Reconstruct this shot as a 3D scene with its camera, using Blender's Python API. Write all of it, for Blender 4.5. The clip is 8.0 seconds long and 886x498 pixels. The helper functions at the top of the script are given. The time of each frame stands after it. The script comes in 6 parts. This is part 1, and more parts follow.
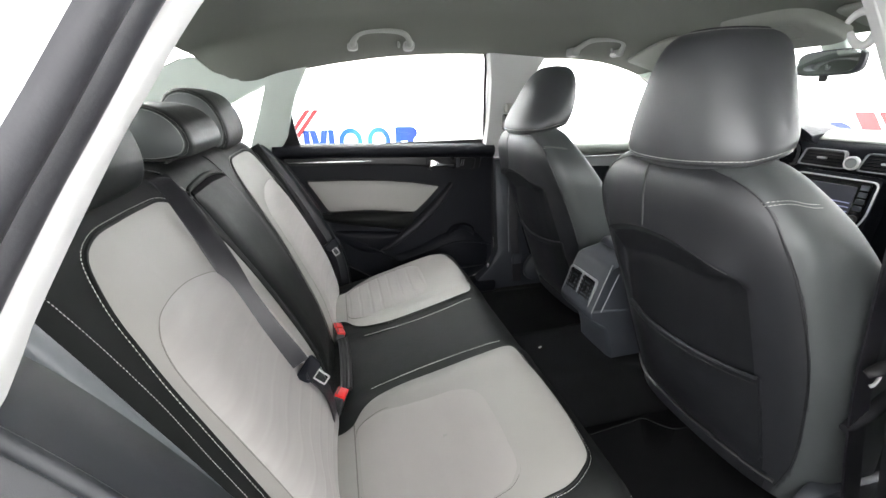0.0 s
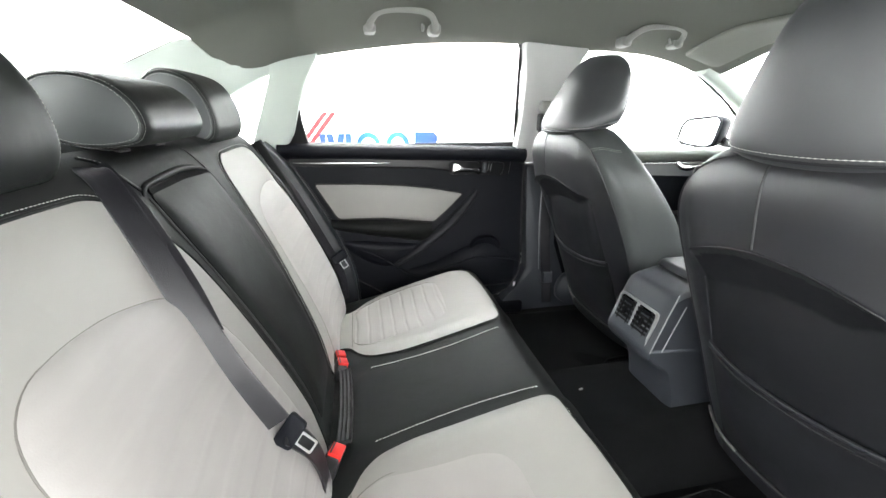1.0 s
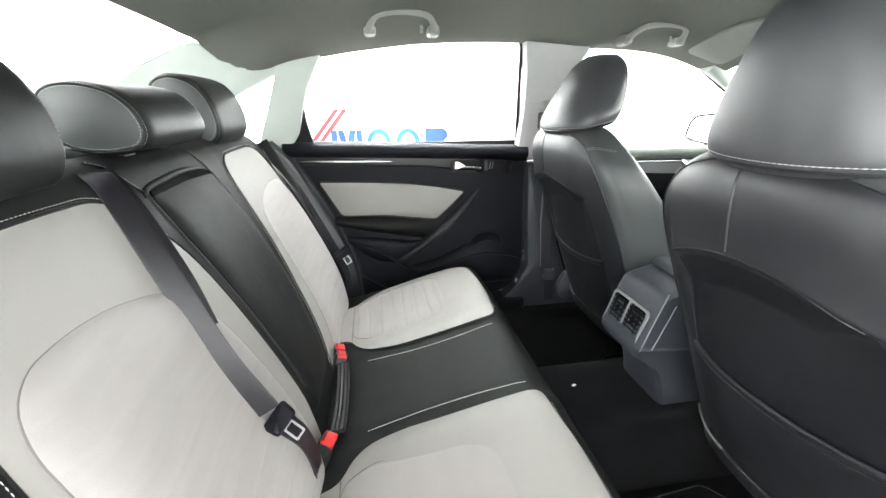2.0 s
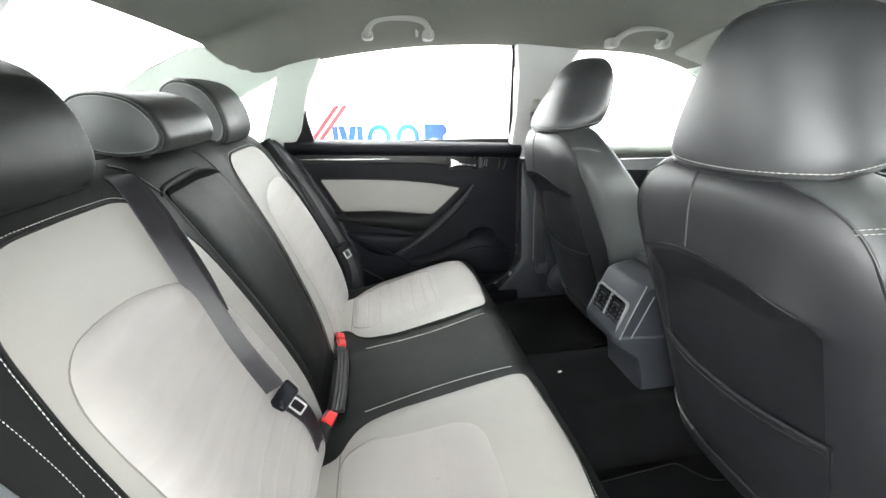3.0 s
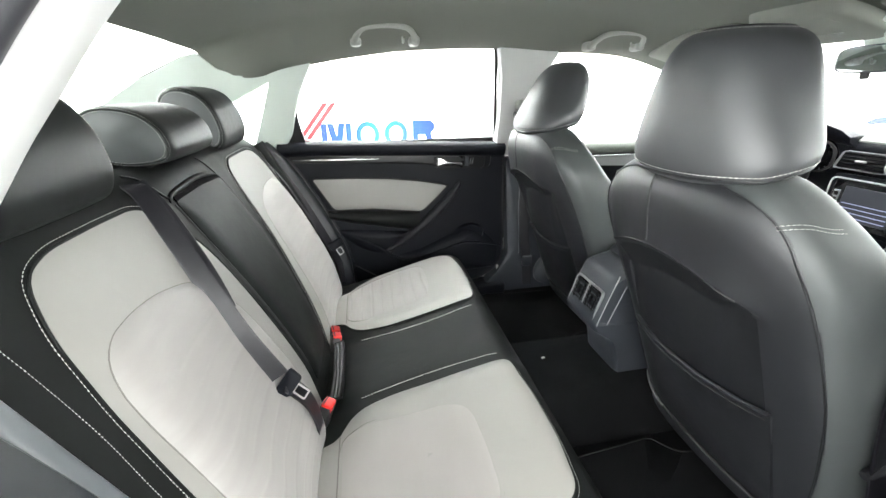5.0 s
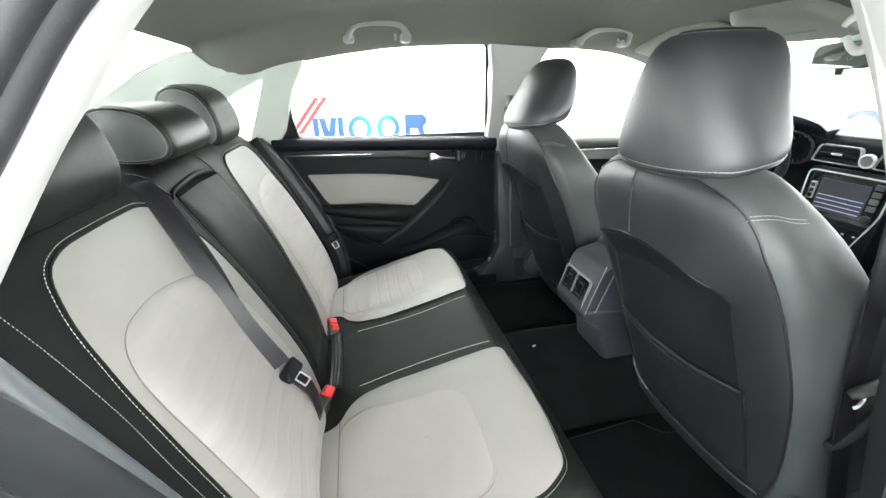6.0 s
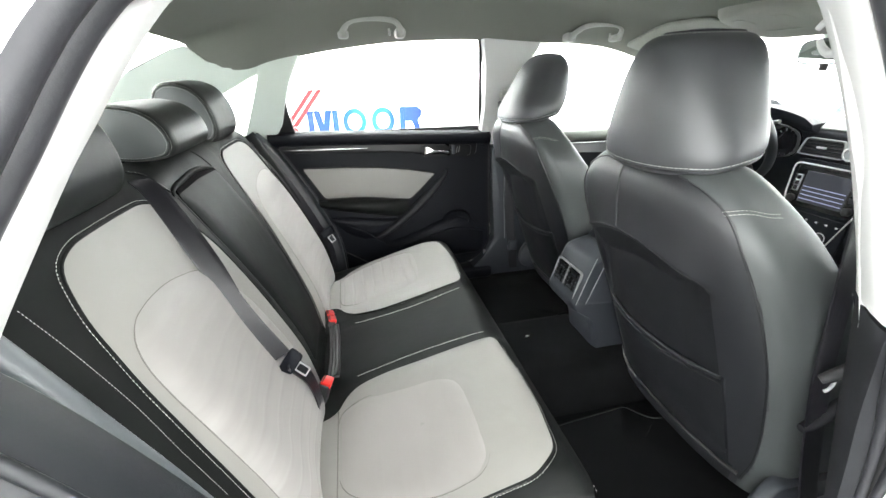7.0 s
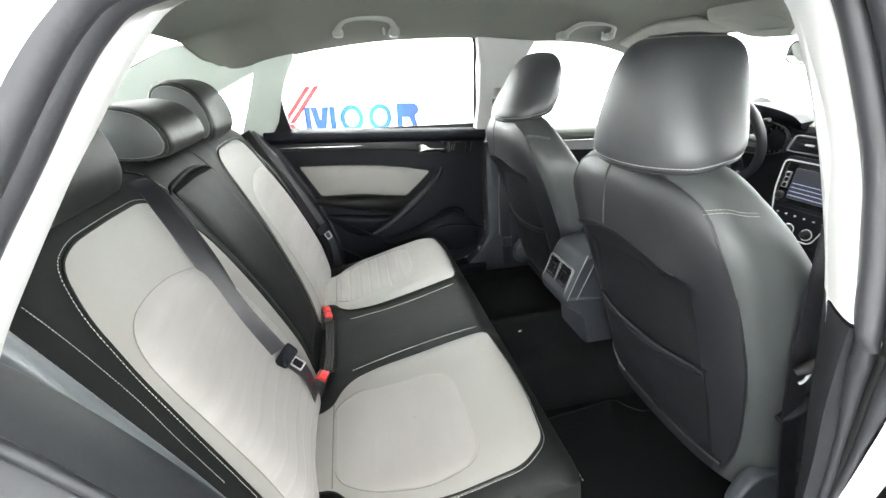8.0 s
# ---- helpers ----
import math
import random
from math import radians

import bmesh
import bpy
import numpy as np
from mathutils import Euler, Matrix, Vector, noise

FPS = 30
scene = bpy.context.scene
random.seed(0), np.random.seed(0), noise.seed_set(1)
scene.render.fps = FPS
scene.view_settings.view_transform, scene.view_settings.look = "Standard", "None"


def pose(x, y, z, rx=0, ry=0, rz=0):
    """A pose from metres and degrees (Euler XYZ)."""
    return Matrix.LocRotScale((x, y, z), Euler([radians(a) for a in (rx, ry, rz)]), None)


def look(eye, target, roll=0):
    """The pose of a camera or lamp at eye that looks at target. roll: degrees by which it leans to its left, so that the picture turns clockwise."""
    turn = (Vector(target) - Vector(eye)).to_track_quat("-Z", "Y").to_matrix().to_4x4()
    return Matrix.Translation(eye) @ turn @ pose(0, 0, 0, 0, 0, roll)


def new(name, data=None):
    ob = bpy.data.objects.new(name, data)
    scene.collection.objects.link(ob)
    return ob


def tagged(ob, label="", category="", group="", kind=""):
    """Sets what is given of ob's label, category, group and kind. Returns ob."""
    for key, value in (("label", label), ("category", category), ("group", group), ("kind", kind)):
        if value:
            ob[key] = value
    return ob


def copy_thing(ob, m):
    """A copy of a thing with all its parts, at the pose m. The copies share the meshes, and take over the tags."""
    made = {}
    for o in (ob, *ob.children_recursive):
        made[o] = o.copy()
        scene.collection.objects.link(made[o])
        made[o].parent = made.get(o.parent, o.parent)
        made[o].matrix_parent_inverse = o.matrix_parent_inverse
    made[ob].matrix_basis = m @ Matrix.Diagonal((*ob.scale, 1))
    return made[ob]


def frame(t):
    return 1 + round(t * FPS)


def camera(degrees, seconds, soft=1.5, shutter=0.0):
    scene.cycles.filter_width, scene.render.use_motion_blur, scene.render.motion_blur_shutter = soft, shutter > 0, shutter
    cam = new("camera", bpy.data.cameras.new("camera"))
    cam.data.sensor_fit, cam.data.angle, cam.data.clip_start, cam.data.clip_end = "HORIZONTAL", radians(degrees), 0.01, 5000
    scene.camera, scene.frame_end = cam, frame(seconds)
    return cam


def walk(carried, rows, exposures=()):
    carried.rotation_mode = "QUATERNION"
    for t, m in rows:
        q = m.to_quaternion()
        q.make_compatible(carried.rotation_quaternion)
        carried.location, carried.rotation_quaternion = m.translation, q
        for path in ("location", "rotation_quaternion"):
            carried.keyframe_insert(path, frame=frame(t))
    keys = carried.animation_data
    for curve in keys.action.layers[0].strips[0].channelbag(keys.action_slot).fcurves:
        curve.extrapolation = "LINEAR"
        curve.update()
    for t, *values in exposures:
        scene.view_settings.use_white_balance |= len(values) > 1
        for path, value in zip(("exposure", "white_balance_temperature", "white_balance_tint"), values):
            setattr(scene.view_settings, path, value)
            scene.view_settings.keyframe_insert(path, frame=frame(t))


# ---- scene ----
cam = camera(94.2, 8.0)
PATH = [
    (0, (-0.18, -1.019, 1.189), (0.264, 0.806, 0.503), -1.1),
    (0.5, (-0.169, -0.881, 1.15), (0.247, 0.961, 0.491), -0.4),
    (1, (-0.156, -0.816, 1.14), (0.218, 1.04, 0.496), -0.1),
    (1.5, (-0.13, -0.823, 1.146), (0.194, 1.04, 0.494), -0.2),
    (3, (-0.098, -0.914, 1.178), (0.195, 0.939, 0.485), -0.5),
    (3.5, (-0.103, -0.932, 1.189), (0.202, 0.917, 0.491), -0.5),
    (4, (-0.105, -0.949, 1.198), (0.208, 0.897, 0.494), -0.7),
    (4.5, (-0.101, -0.963, 1.204), (0.221, 0.879, 0.492), -0.9),
    (6, (-0.111, -1.014, 1.221), (0.256, 0.803, 0.469), -1.2),
    (6.5, (-0.113, -1.026, 1.227), (0.262, 0.781, 0.456), -1.3),
    (7, (-0.112, -1.038, 1.235), (0.27, 0.76, 0.447), -1.3),
    (7.5, (-0.107, -1.047, 1.239), (0.279, 0.745, 0.44), -1.2),
    (8, (-0.101, -1.059, 1.246), (0.285, 0.73, 0.439), -1.3),
]
LIGHT = [(0, 0.53, 6500, 10), (0.5, 0.88, 6500, 9), (1, 1.09, 6500, 8), (1.5, 1.15, 6500, 8), (3, 1.10, 6500, 7), (4.5, 1.05, 6500, 6), (6, 1.00, 6500, 6), (8, 0.98, 6500, 6)]
walk(cam, [(t, look(eye, target, roll)) for t, eye, target, roll in PATH], LIGHT)

# ---- world and studio light ----
world = bpy.data.worlds.new("studio_air")
world.use_nodes = True
world.node_tree.nodes["Background"].inputs[0].default_value = (1, 1, 1, 1)
world.node_tree.nodes["Background"].inputs[1].default_value = 0.05
scene.world = world


# ---- materials ----
def material(name, colour, rough=0.5, metal=0.0, noise_scale=0.0, noise_amount=0.12, bump=0.0, bump_scale=400.0,
             coat=0.0, emit=0.0, spec=0.5, sheen=0.0, voronoi=False, soft=0.0):
    m = bpy.data.materials.new(name)
    m.use_nodes = True
    nt = m.node_tree
    b = nt.nodes["Principled BSDF"]
    b.inputs["Base Color"].default_value = (*colour, 1)
    b.inputs["Roughness"].default_value = rough
    b.inputs["Metallic"].default_value = metal
    b.inputs["Specular IOR Level"].default_value = spec
    b.inputs["Coat Weight"].default_value = coat
    b.inputs["Sheen Weight"].default_value = sheen
    if emit:
        b.inputs["Emission Color"].default_value = (*colour, 1)
        b.inputs["Emission Strength"].default_value = emit
    co = nt.nodes.new("ShaderNodeTexCoord")
    if noise_scale:
        n = nt.nodes.new("ShaderNodeTexNoise")
        n.inputs["Scale"].default_value = noise_scale
        n.inputs["Detail"].default_value = 6
        nt.links.new(co.outputs["Object"], n.inputs["Vector"])
        ramp = nt.nodes.new("ShaderNodeMapRange")
        ramp.inputs["To Min"].default_value = 1 - noise_amount
        ramp.inputs["To Max"].default_value = 1 + noise_amount
        nt.links.new(n.outputs["Fac"], ramp.inputs["Value"])
        mix = nt.nodes.new("ShaderNodeVectorMath")
        mix.operation = "SCALE"
        mix.inputs[0].default_value = colour
        nt.links.new(ramp.outputs[0], mix.inputs["Scale"])
        nt.links.new(mix.outputs[0], b.inputs["Base Color"])
        rr = nt.nodes.new("ShaderNodeMapRange")
        rr.inputs["To Min"].default_value = max(0.02, rough - 0.08)
        rr.inputs["To Max"].default_value = min(1, rough + 0.08)
        nt.links.new(n.outputs["Fac"], rr.inputs["Value"])
        nt.links.new(rr.outputs[0], b.inputs["Roughness"])
    if bump:
        if voronoi:
            t = nt.nodes.new("ShaderNodeTexVoronoi")
            t.feature = "DISTANCE_TO_EDGE"
            out = t.outputs["Distance"]
        else:
            t = nt.nodes.new("ShaderNodeTexNoise")
            t.inputs["Detail"].default_value = 4
            out = t.outputs["Fac"]
        t.inputs["Scale"].default_value = bump_scale
        nt.links.new(co.outputs["Object"], t.inputs["Vector"])
        bp = nt.nodes.new("ShaderNodeBump")
        bp.inputs["Strength"].default_value = bump
        bp.inputs["Distance"].default_value = 0.001
        nt.links.new(out, bp.inputs["Height"])
        if soft:
            # slack and creases of stretched leather
            w = nt.nodes.new("ShaderNodeTexNoise")
            w.inputs["Scale"].default_value = 16
            w.inputs["Detail"].default_value = 2
            w.inputs["Distortion"].default_value = 0.8
            nt.links.new(co.outputs["Object"], w.inputs["Vector"])
            bs = nt.nodes.new("ShaderNodeBump")
            bs.inputs["Strength"].default_value = soft
            bs.inputs["Distance"].default_value = 0.006
            nt.links.new(w.outputs["Fac"], bs.inputs["Height"])
            nt.links.new(bs.outputs[0], bp.inputs["Normal"])
        nt.links.new(bp.outputs[0], b.inputs["Normal"])
    return m


def pleated(name, axis, colour, fold=0.45, deep=0.0012, streaks=0.06):
    """Cream leather with cross pleats every 38 mm, a fine nap and faint streaks along the pleats."""
    m = material(name, colour, 0.5, noise_scale=9, noise_amount=0.05, sheen=0.1)
    nt = m.node_tree
    b = nt.nodes["Principled BSDF"]
    co = nt.nodes.new("ShaderNodeTexCoord")
    sep = nt.nodes.new("ShaderNodeSeparateXYZ")
    nt.links.new(co.outputs["Object"], sep.inputs[0])
    frac = nt.nodes.new("ShaderNodeMath")
    frac.operation = "PINGPONG"
    frac.inputs[1].default_value = 0.019
    drift = nt.nodes.new("ShaderNodeTexNoise")
    drift.inputs["Scale"].default_value = 11
    nt.links.new(co.outputs["Object"], drift.inputs["Vector"])
    shift = nt.nodes.new("ShaderNodeMath")
    shift.operation = "MULTIPLY_ADD"
    shift.inputs[1].default_value = 0.012
    nt.links.new(drift.outputs["Fac"], shift.inputs[0])
    nt.links.new(sep.outputs[axis], shift.inputs[2])
    nt.links.new(shift.outputs[0], frac.inputs[0])
    groove = nt.nodes.new("ShaderNodeMapRange")
    groove.interpolation_type = "SMOOTHSTEP"
    groove.inputs["From Max"].default_value = 0.007
    nt.links.new(frac.outputs[0], groove.inputs["Value"])
    n = nt.nodes.new("ShaderNodeTexNoise")
    n.inputs["Scale"].default_value = 600
    nt.links.new(co.outputs["Object"], n.inputs["Vector"])
    add = nt.nodes.new("ShaderNodeMath")
    add.operation = "MULTIPLY_ADD"
    add.inputs[1].default_value = 0.25
    nt.links.new(n.outputs["Fac"], add.inputs[0])
    nt.links.new(groove.outputs[0], add.inputs[2])
    bp = nt.nodes.new("ShaderNodeBump")
    bp.inputs["Strength"].default_value = fold
    bp.inputs["Distance"].default_value = deep
    nt.links.new(add.outputs[0], bp.inputs["Height"])
    nt.links.new(bp.outputs[0], b.inputs["Normal"])
    # faint streaks of the nap along the pleats
    drawn = nt.nodes.new("ShaderNodeVectorMath")
    drawn.operation = "MULTIPLY"
    drawn.inputs[1].default_value = (38 if axis == "X" else 5, 5, 38 if axis == "Z" else 5)
    nt.links.new(co.outputs["Object"], drawn.inputs[0])
    nap = nt.nodes.new("ShaderNodeTexNoise")
    nap.inputs["Scale"].default_value = 1.0
    nap.inputs["Detail"].default_value = 4
    nap.inputs["Distortion"].default_value = 0.4
    nt.links.new(drawn.outputs[0], nap.inputs["Vector"])
    tone = nt.nodes.new("ShaderNodeMapRange")
    tone.inputs["From Min"].default_value = 0.3
    tone.inputs["From Max"].default_value = 0.7
    tone.inputs["To Min"].default_value = 1 - streaks
    tone.inputs["To Max"].default_value = 1 + 0.8 * streaks
    nt.links.new(nap.outputs["Fac"], tone.inputs["Value"])
    streak = nt.nodes.new("ShaderNodeVectorMath")
    streak.operation = "SCALE"
    nt.links.new(b.inputs["Base Color"].links[0].from_socket, streak.inputs[0])
    nt.links.new(tone.outputs[0], streak.inputs["Scale"])
    nt.links.new(streak.outputs[0], b.inputs["Base Color"])
    return m


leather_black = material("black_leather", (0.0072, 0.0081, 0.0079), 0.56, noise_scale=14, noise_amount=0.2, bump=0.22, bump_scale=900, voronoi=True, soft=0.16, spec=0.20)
# Front-seat tone: black leather with the light on it put into its colour.
lit_leather = material("black_leather_lit", (0.0140, 0.0148, 0.0180), 0.42, noise_scale=14, noise_amount=0.15, bump=0.2, bump_scale=900, voronoi=True, soft=0.10, spec=0.88)
# Rear headrests: same black leather, paler and shinier to stand in for light.
rear_headrest_lit = material("rear_headrest_lit", (0.0105, 0.0122, 0.0118), 0.46, noise_scale=14, noise_amount=0.2, bump=0.2, bump_scale=900, voronoi=True, soft=0.10, spec=0.40)
# Front headrests: brighter copy of the seat leather, light put into the colour.
front_headrest_lit = material("lit_front_headrest_leather", (0.048, 0.0500, 0.0545), 0.43, noise_scale=14, noise_amount=0.15, bump=0.2, bump_scale=900, voronoi=True, soft=0.10, spec=0.88)
# Lower seat back and pocket: darkened and dulled, shade put into the colour.
shaded_pocket_vinyl = material("shaded_pocket_vinyl", (0.0085, 0.0090, 0.0112), 0.52, noise_scale=14, noise_amount=0.15, bump=0.25, bump_scale=900, voronoi=True, soft=0.12, spec=0.52)
# Paler copy for side faces, carrying the door light in its colour.
lit_side_leather = material("lit_side_face_leather", (0.066, 0.0725, 0.073), 0.42, noise_scale=14, noise_amount=0.12, bump=0.2, bump_scale=900, voronoi=True, soft=0.10, spec=0.6)
leather_cream = material("cream_leather", (0.30, 0.291, 0.274), 0.45, noise_scale=7, noise_amount=0.06, bump=0.2, bump_scale=900, voronoi=True, soft=0.22)
cream_back = pleated("cream_pleats_back", "Z", (0.335, 0.320, 0.308), 0.55)
cream_seat = pleated("cream_pleats_seat", "X", (0.33, 0.314, 0.302), 0.7, 0.0020)
cream_plain = pleated("cream_plain_seat", "X", (0.335, 0.316, 0.304), 0.10, 0.0008, 0.012)
# Darker cream for seams and creases; the crease shade is put into this colour.
seam_crease_shade = material("cream_seam_shade", (0.16, 0.152, 0.14), 0.8, noise_scale=40)
silver = material("silver_paint", (0.24, 0.245, 0.25), 0.35, 0.2, noise_scale=40, noise_amount=0.05)
# Pale copy of the black bolster leather; its reflection is put into the colour.
lit_bolster = material("lit_bolster_leather", (0.13, 0.142, 0.152), 0.30, noise_scale=14, noise_amount=0.12, bump=0.2, bump_scale=900, voronoi=True)
thread = material("white_thread", (0.75, 0.74, 0.70), 0.7, noise_scale=300)
headlining = material("headlining_cloth", (0.205, 0.214, 0.189), 0.95, noise_scale=3, noise_amount=0.05, bump=0.4, bump_scale=1500, spec=0.1)
# Slight green in this plastic stands for light through the tinted rear glass.
trim_light = material("pale_grey_plastic_green_lit", (0.665, 0.735, 0.68), 0.55, noise_scale=5, noise_amount=0.04, bump=0.25, bump_scale=1200)
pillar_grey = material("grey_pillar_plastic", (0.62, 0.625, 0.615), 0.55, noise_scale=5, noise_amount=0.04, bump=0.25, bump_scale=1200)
# Whiter pillar plastic: the glare on the near side is put into its colour.
trim_white_lit = material("white_lit_pillar_plastic", (0.80, 0.80, 0.79), 0.5, noise_scale=5, noise_amount=0.03, bump=0.25, bump_scale=1200)
trim_dark = material("charcoal_plastic", (0.0050, 0.0058, 0.0092), 0.48, noise_scale=8, noise_amount=0.15, bump=0.35, bump_scale=1000, voronoi=True, spec=0.17)
lining_plastic = material("lining_plastic", (0.014, 0.016, 0.0195), 0.36, noise_scale=8, noise_amount=0.15, bump=0.35, bump_scale=1000, voronoi=True, spec=0.55)
bright_trim = material("bright_trim", (0.62, 0.62, 0.62), 0.3, 0.45, noise_scale=40, noise_amount=0.05)
trim_grey = material("dark_grey_plastic", (0.036, 0.040, 0.048), 0.42, noise_scale=8, noise_amount=0.12, bump=0.3, bump_scale=1000, voronoi=True)
strip_black = material("satin_black_strip", (0.005, 0.005, 0.006), 0.30, noise_scale=12, noise_amount=0.1, spec=0.25)
piano = material("gloss_black", (0.006, 0.006, 0.007), 0.08, coat=0.5)
chrome = material("satin_chrome", (0.75, 0.75, 0.75), 0.18, 1.0, noise_scale=40, noise_amount=0.05)
steel = material("steel", (0.6, 0.6, 0.6), 0.3, 1.0)
webbing = material("belt_webbing", (0.0125, 0.012, 0.0155), 0.36, noise_scale=60, noise_amount=0.25, bump=0.5, bump_scale=700, spec=0.55)
worn_metal = material("worn_metal", (0.20, 0.20, 0.195), 0.4, 0.6, noise_scale=90, noise_amount=0.9)
thread_fine = material("pale_thread", (0.42, 0.42, 0.40), 0.7, noise_scale=300)
visor_vinyl = material("visor_vinyl", (0.285, 0.294, 0.262), 0.7, noise_scale=6, noise_amount=0.05, bump=0.3, bump_scale=1300)
handle_grey = material("handle_plastic", (0.38, 0.388, 0.36), 0.5, noise_scale=10, noise_amount=0.04)
shelf_cloth = material("shelf_cloth", (0.016, 0.017, 0.017), 0.95, noise_scale=30, noise_amount=0.3, bump=0.6, bump_scale=700, spec=0.1)
# Dark soft plastic made paler: windscreen light is put into its colour.
dash_top_lit = material("dash_skin_lit", (0.17, 0.186, 0.168), 0.5, noise_scale=9, noise_amount=0.1, bump=0.4, bump_scale=800, voronoi=True)
moulding_dark = material("moulding_plastic", (0.020, 0.0205, 0.024), 0.62, noise_scale=8, noise_amount=0.15, bump=0.3, bump_scale=1000, voronoi=True, spec=0.3)
red_plastic = material("red_plastic", (0.62, 0.015, 0.012), 0.4, noise_scale=30, noise_amount=0.08)
carpet = material("black_carpet", (0.0062, 0.0064, 0.0070), 0.95, noise_scale=12, noise_amount=0.9, bump=1.0, bump_scale=350, spec=0.1)
mat_cloth = material("mat_cloth", (0.0055, 0.0056, 0.0062), 0.95, noise_scale=40, noise_amount=0.3, bump=0.8, bump_scale=500, spec=0.1)
rubber = material("grey_rubber", (0.036, 0.036, 0.041), 0.42, noise_scale=12, noise_amount=0.1, bump=0.1)
rubber_black = material("black_rubber", (0.015, 0.015, 0.016), 0.5, noise_scale=12, noise_amount=0.2)
paint = material("white_paint", (0.80, 0.80, 0.79), 0.25, coat=0.6, noise_scale=2, noise_amount=0.02)
# Walls and ceiling emit: their glow stands in for light falling on them.
wall_far = material("far_glow_wall", (0.85, 0.85, 0.85), 0.9, noise_scale=0.6, noise_amount=0.03, emit=1.7)
wall_near = material("near_glow_wall", (0.85, 0.85, 0.85), 0.9, noise_scale=0.6, noise_amount=0.03, emit=2.6)
wall_top = material("glow_ceiling", (0.85, 0.85, 0.85), 0.9, noise_scale=0.6, noise_amount=0.03, emit=0.4)
wall_ends = material("end_glow_wall", (0.85, 0.85, 0.85), 0.9, noise_scale=0.6, noise_amount=0.03, emit=1.9)
floor_white = material("studio_floor", (0.22, 0.22, 0.22), 0.5, noise_scale=0.8, noise_amount=0.05)
sign_blue = material("blue_vinyl", (0.006, 0.040, 0.20), 0.5, noise_scale=1.5, noise_amount=0.25)
sign_cyan = material("cyan_vinyl", (0.013, 0.105, 0.29), 0.5, noise_scale=1.5, noise_amount=0.2)
for _m in (sign_blue, sign_cyan):
    # blue at both ends of the row, turning to cyan in the middle
    _n = _m.node_tree
    _geo = _n.nodes.new("ShaderNodeNewGeometry")
    _sep = _n.nodes.new("ShaderNodeSeparateXYZ")
    _map = _n.nodes.new("ShaderNodeMapRange")
    _mix = _n.nodes.new("ShaderNodeValToRGB")
    _n.links.new(_geo.outputs["Position"], _sep.inputs[0])
    _map.inputs["From Min"].default_value = -0.5
    _map.inputs["From Max"].default_value = 0.65
    _n.links.new(_sep.outputs["X"], _map.inputs["Value"])
    _n.links.new(_map.outputs[0], _mix.inputs["Fac"])
    _mix.color_ramp.elements[0].color = (0.008, 0.035, 0.20, 1)
    _mix.color_ramp.elements[1].color = (0.005, 0.024, 0.19, 1)
    for _p, _c in ((0.28, (0.006, 0.055, 0.26, 1)), (0.47, (0.018, 0.16, 0.30, 1)), (0.56, (0.018, 0.16, 0.30, 1)), (0.72, (0.008, 0.06, 0.27, 1))):
        _mix.color_ramp.elements.new(_p).color = _c
    _n.links.new(_mix.outputs["Color"], _n.nodes["Principled BSDF"].inputs["Base Color"])
sign_red = material("red_vinyl", (0.22, 0.013, 0.018), 0.5, noise_scale=1.5, noise_amount=0.1)
mirror_mat = material("mirror_glass", (0.66, 0.72, 0.73), 0.02, 1.0)
dial_white = material("dial_white", (0.7, 0.7, 0.7), 0.5, noise_scale=50)
dial_grey = material("lcd_grey", (0.16, 0.17, 0.17), 0.3, noise_scale=50)
screen_mat = material("lcd_screen", (0.030, 0.031, 0.038), 0.3, emit=0.35, spec=0.2)
screen_line = material("lcd_line", (0.22, 0.23, 0.36), 0.3, emit=0.6)
lamp_mat = material("added_lamp_panel", (1, 1, 1), 0.5, emit=15.0)
glass = bpy.data.materials.new("clear_glass")
glass.use_nodes = True
_g = glass.node_tree.nodes["Principled BSDF"]
_g.inputs["Base Color"].default_value = (0.97, 0.99, 0.98, 1)
_g.inputs["Roughness"].default_value = 0.0
_g.inputs["Transmission Weight"].default_value = 1.0
_g.inputs["IOR"].default_value = 1.25


# ---- mesh helpers ----
def thing(name, at, label, category, group="", kind=""):
    e = new(name)
    e.location = at
    e.empty_display_size = 0.05
    return tagged(e, label, category, group, kind)


def link_mesh(name, verts, faces, mat, parent=None, label="", smooth=True):
    me = bpy.data.meshes.new(name)
    me.from_pydata([tuple(v) for v in verts], [], faces)
    bm = bmesh.new()
    bm.from_mesh(me)
    bmesh.ops.recalc_face_normals(bm, faces=bm.faces)
    bm.to_mesh(me)
    bm.free()
    me.materials.append(mat)
    if smooth:
        me.shade_smooth()
        me.set_sharp_from_angle(angle=radians(50))
    ob = new(name, me)
    if parent is not None:
        ob.parent = parent
        ob.matrix_parent_inverse = Matrix.Translation(-parent.location)
    return tagged(ob, label)


def part(name, shape, mat, parent, label="", smooth=True):
    """One mesh from (verts, faces), under a thing or under a part."""
    return link_mesh(name, shape[0], shape[1], mat, parent, label, smooth)


def solo(name, shape, mat, label, category, kind="", group="", smooth=True):
    return tagged(link_mesh(name, shape[0], shape[1], mat, None, "", smooth), label, category, group, kind)


def joined(*shapes):
    vs, fs = [], []
    for v, f in shapes:
        k = len(vs)
        vs += list(v)
        fs += [tuple(i + k for i in q) for q in f]
    return vs, fs


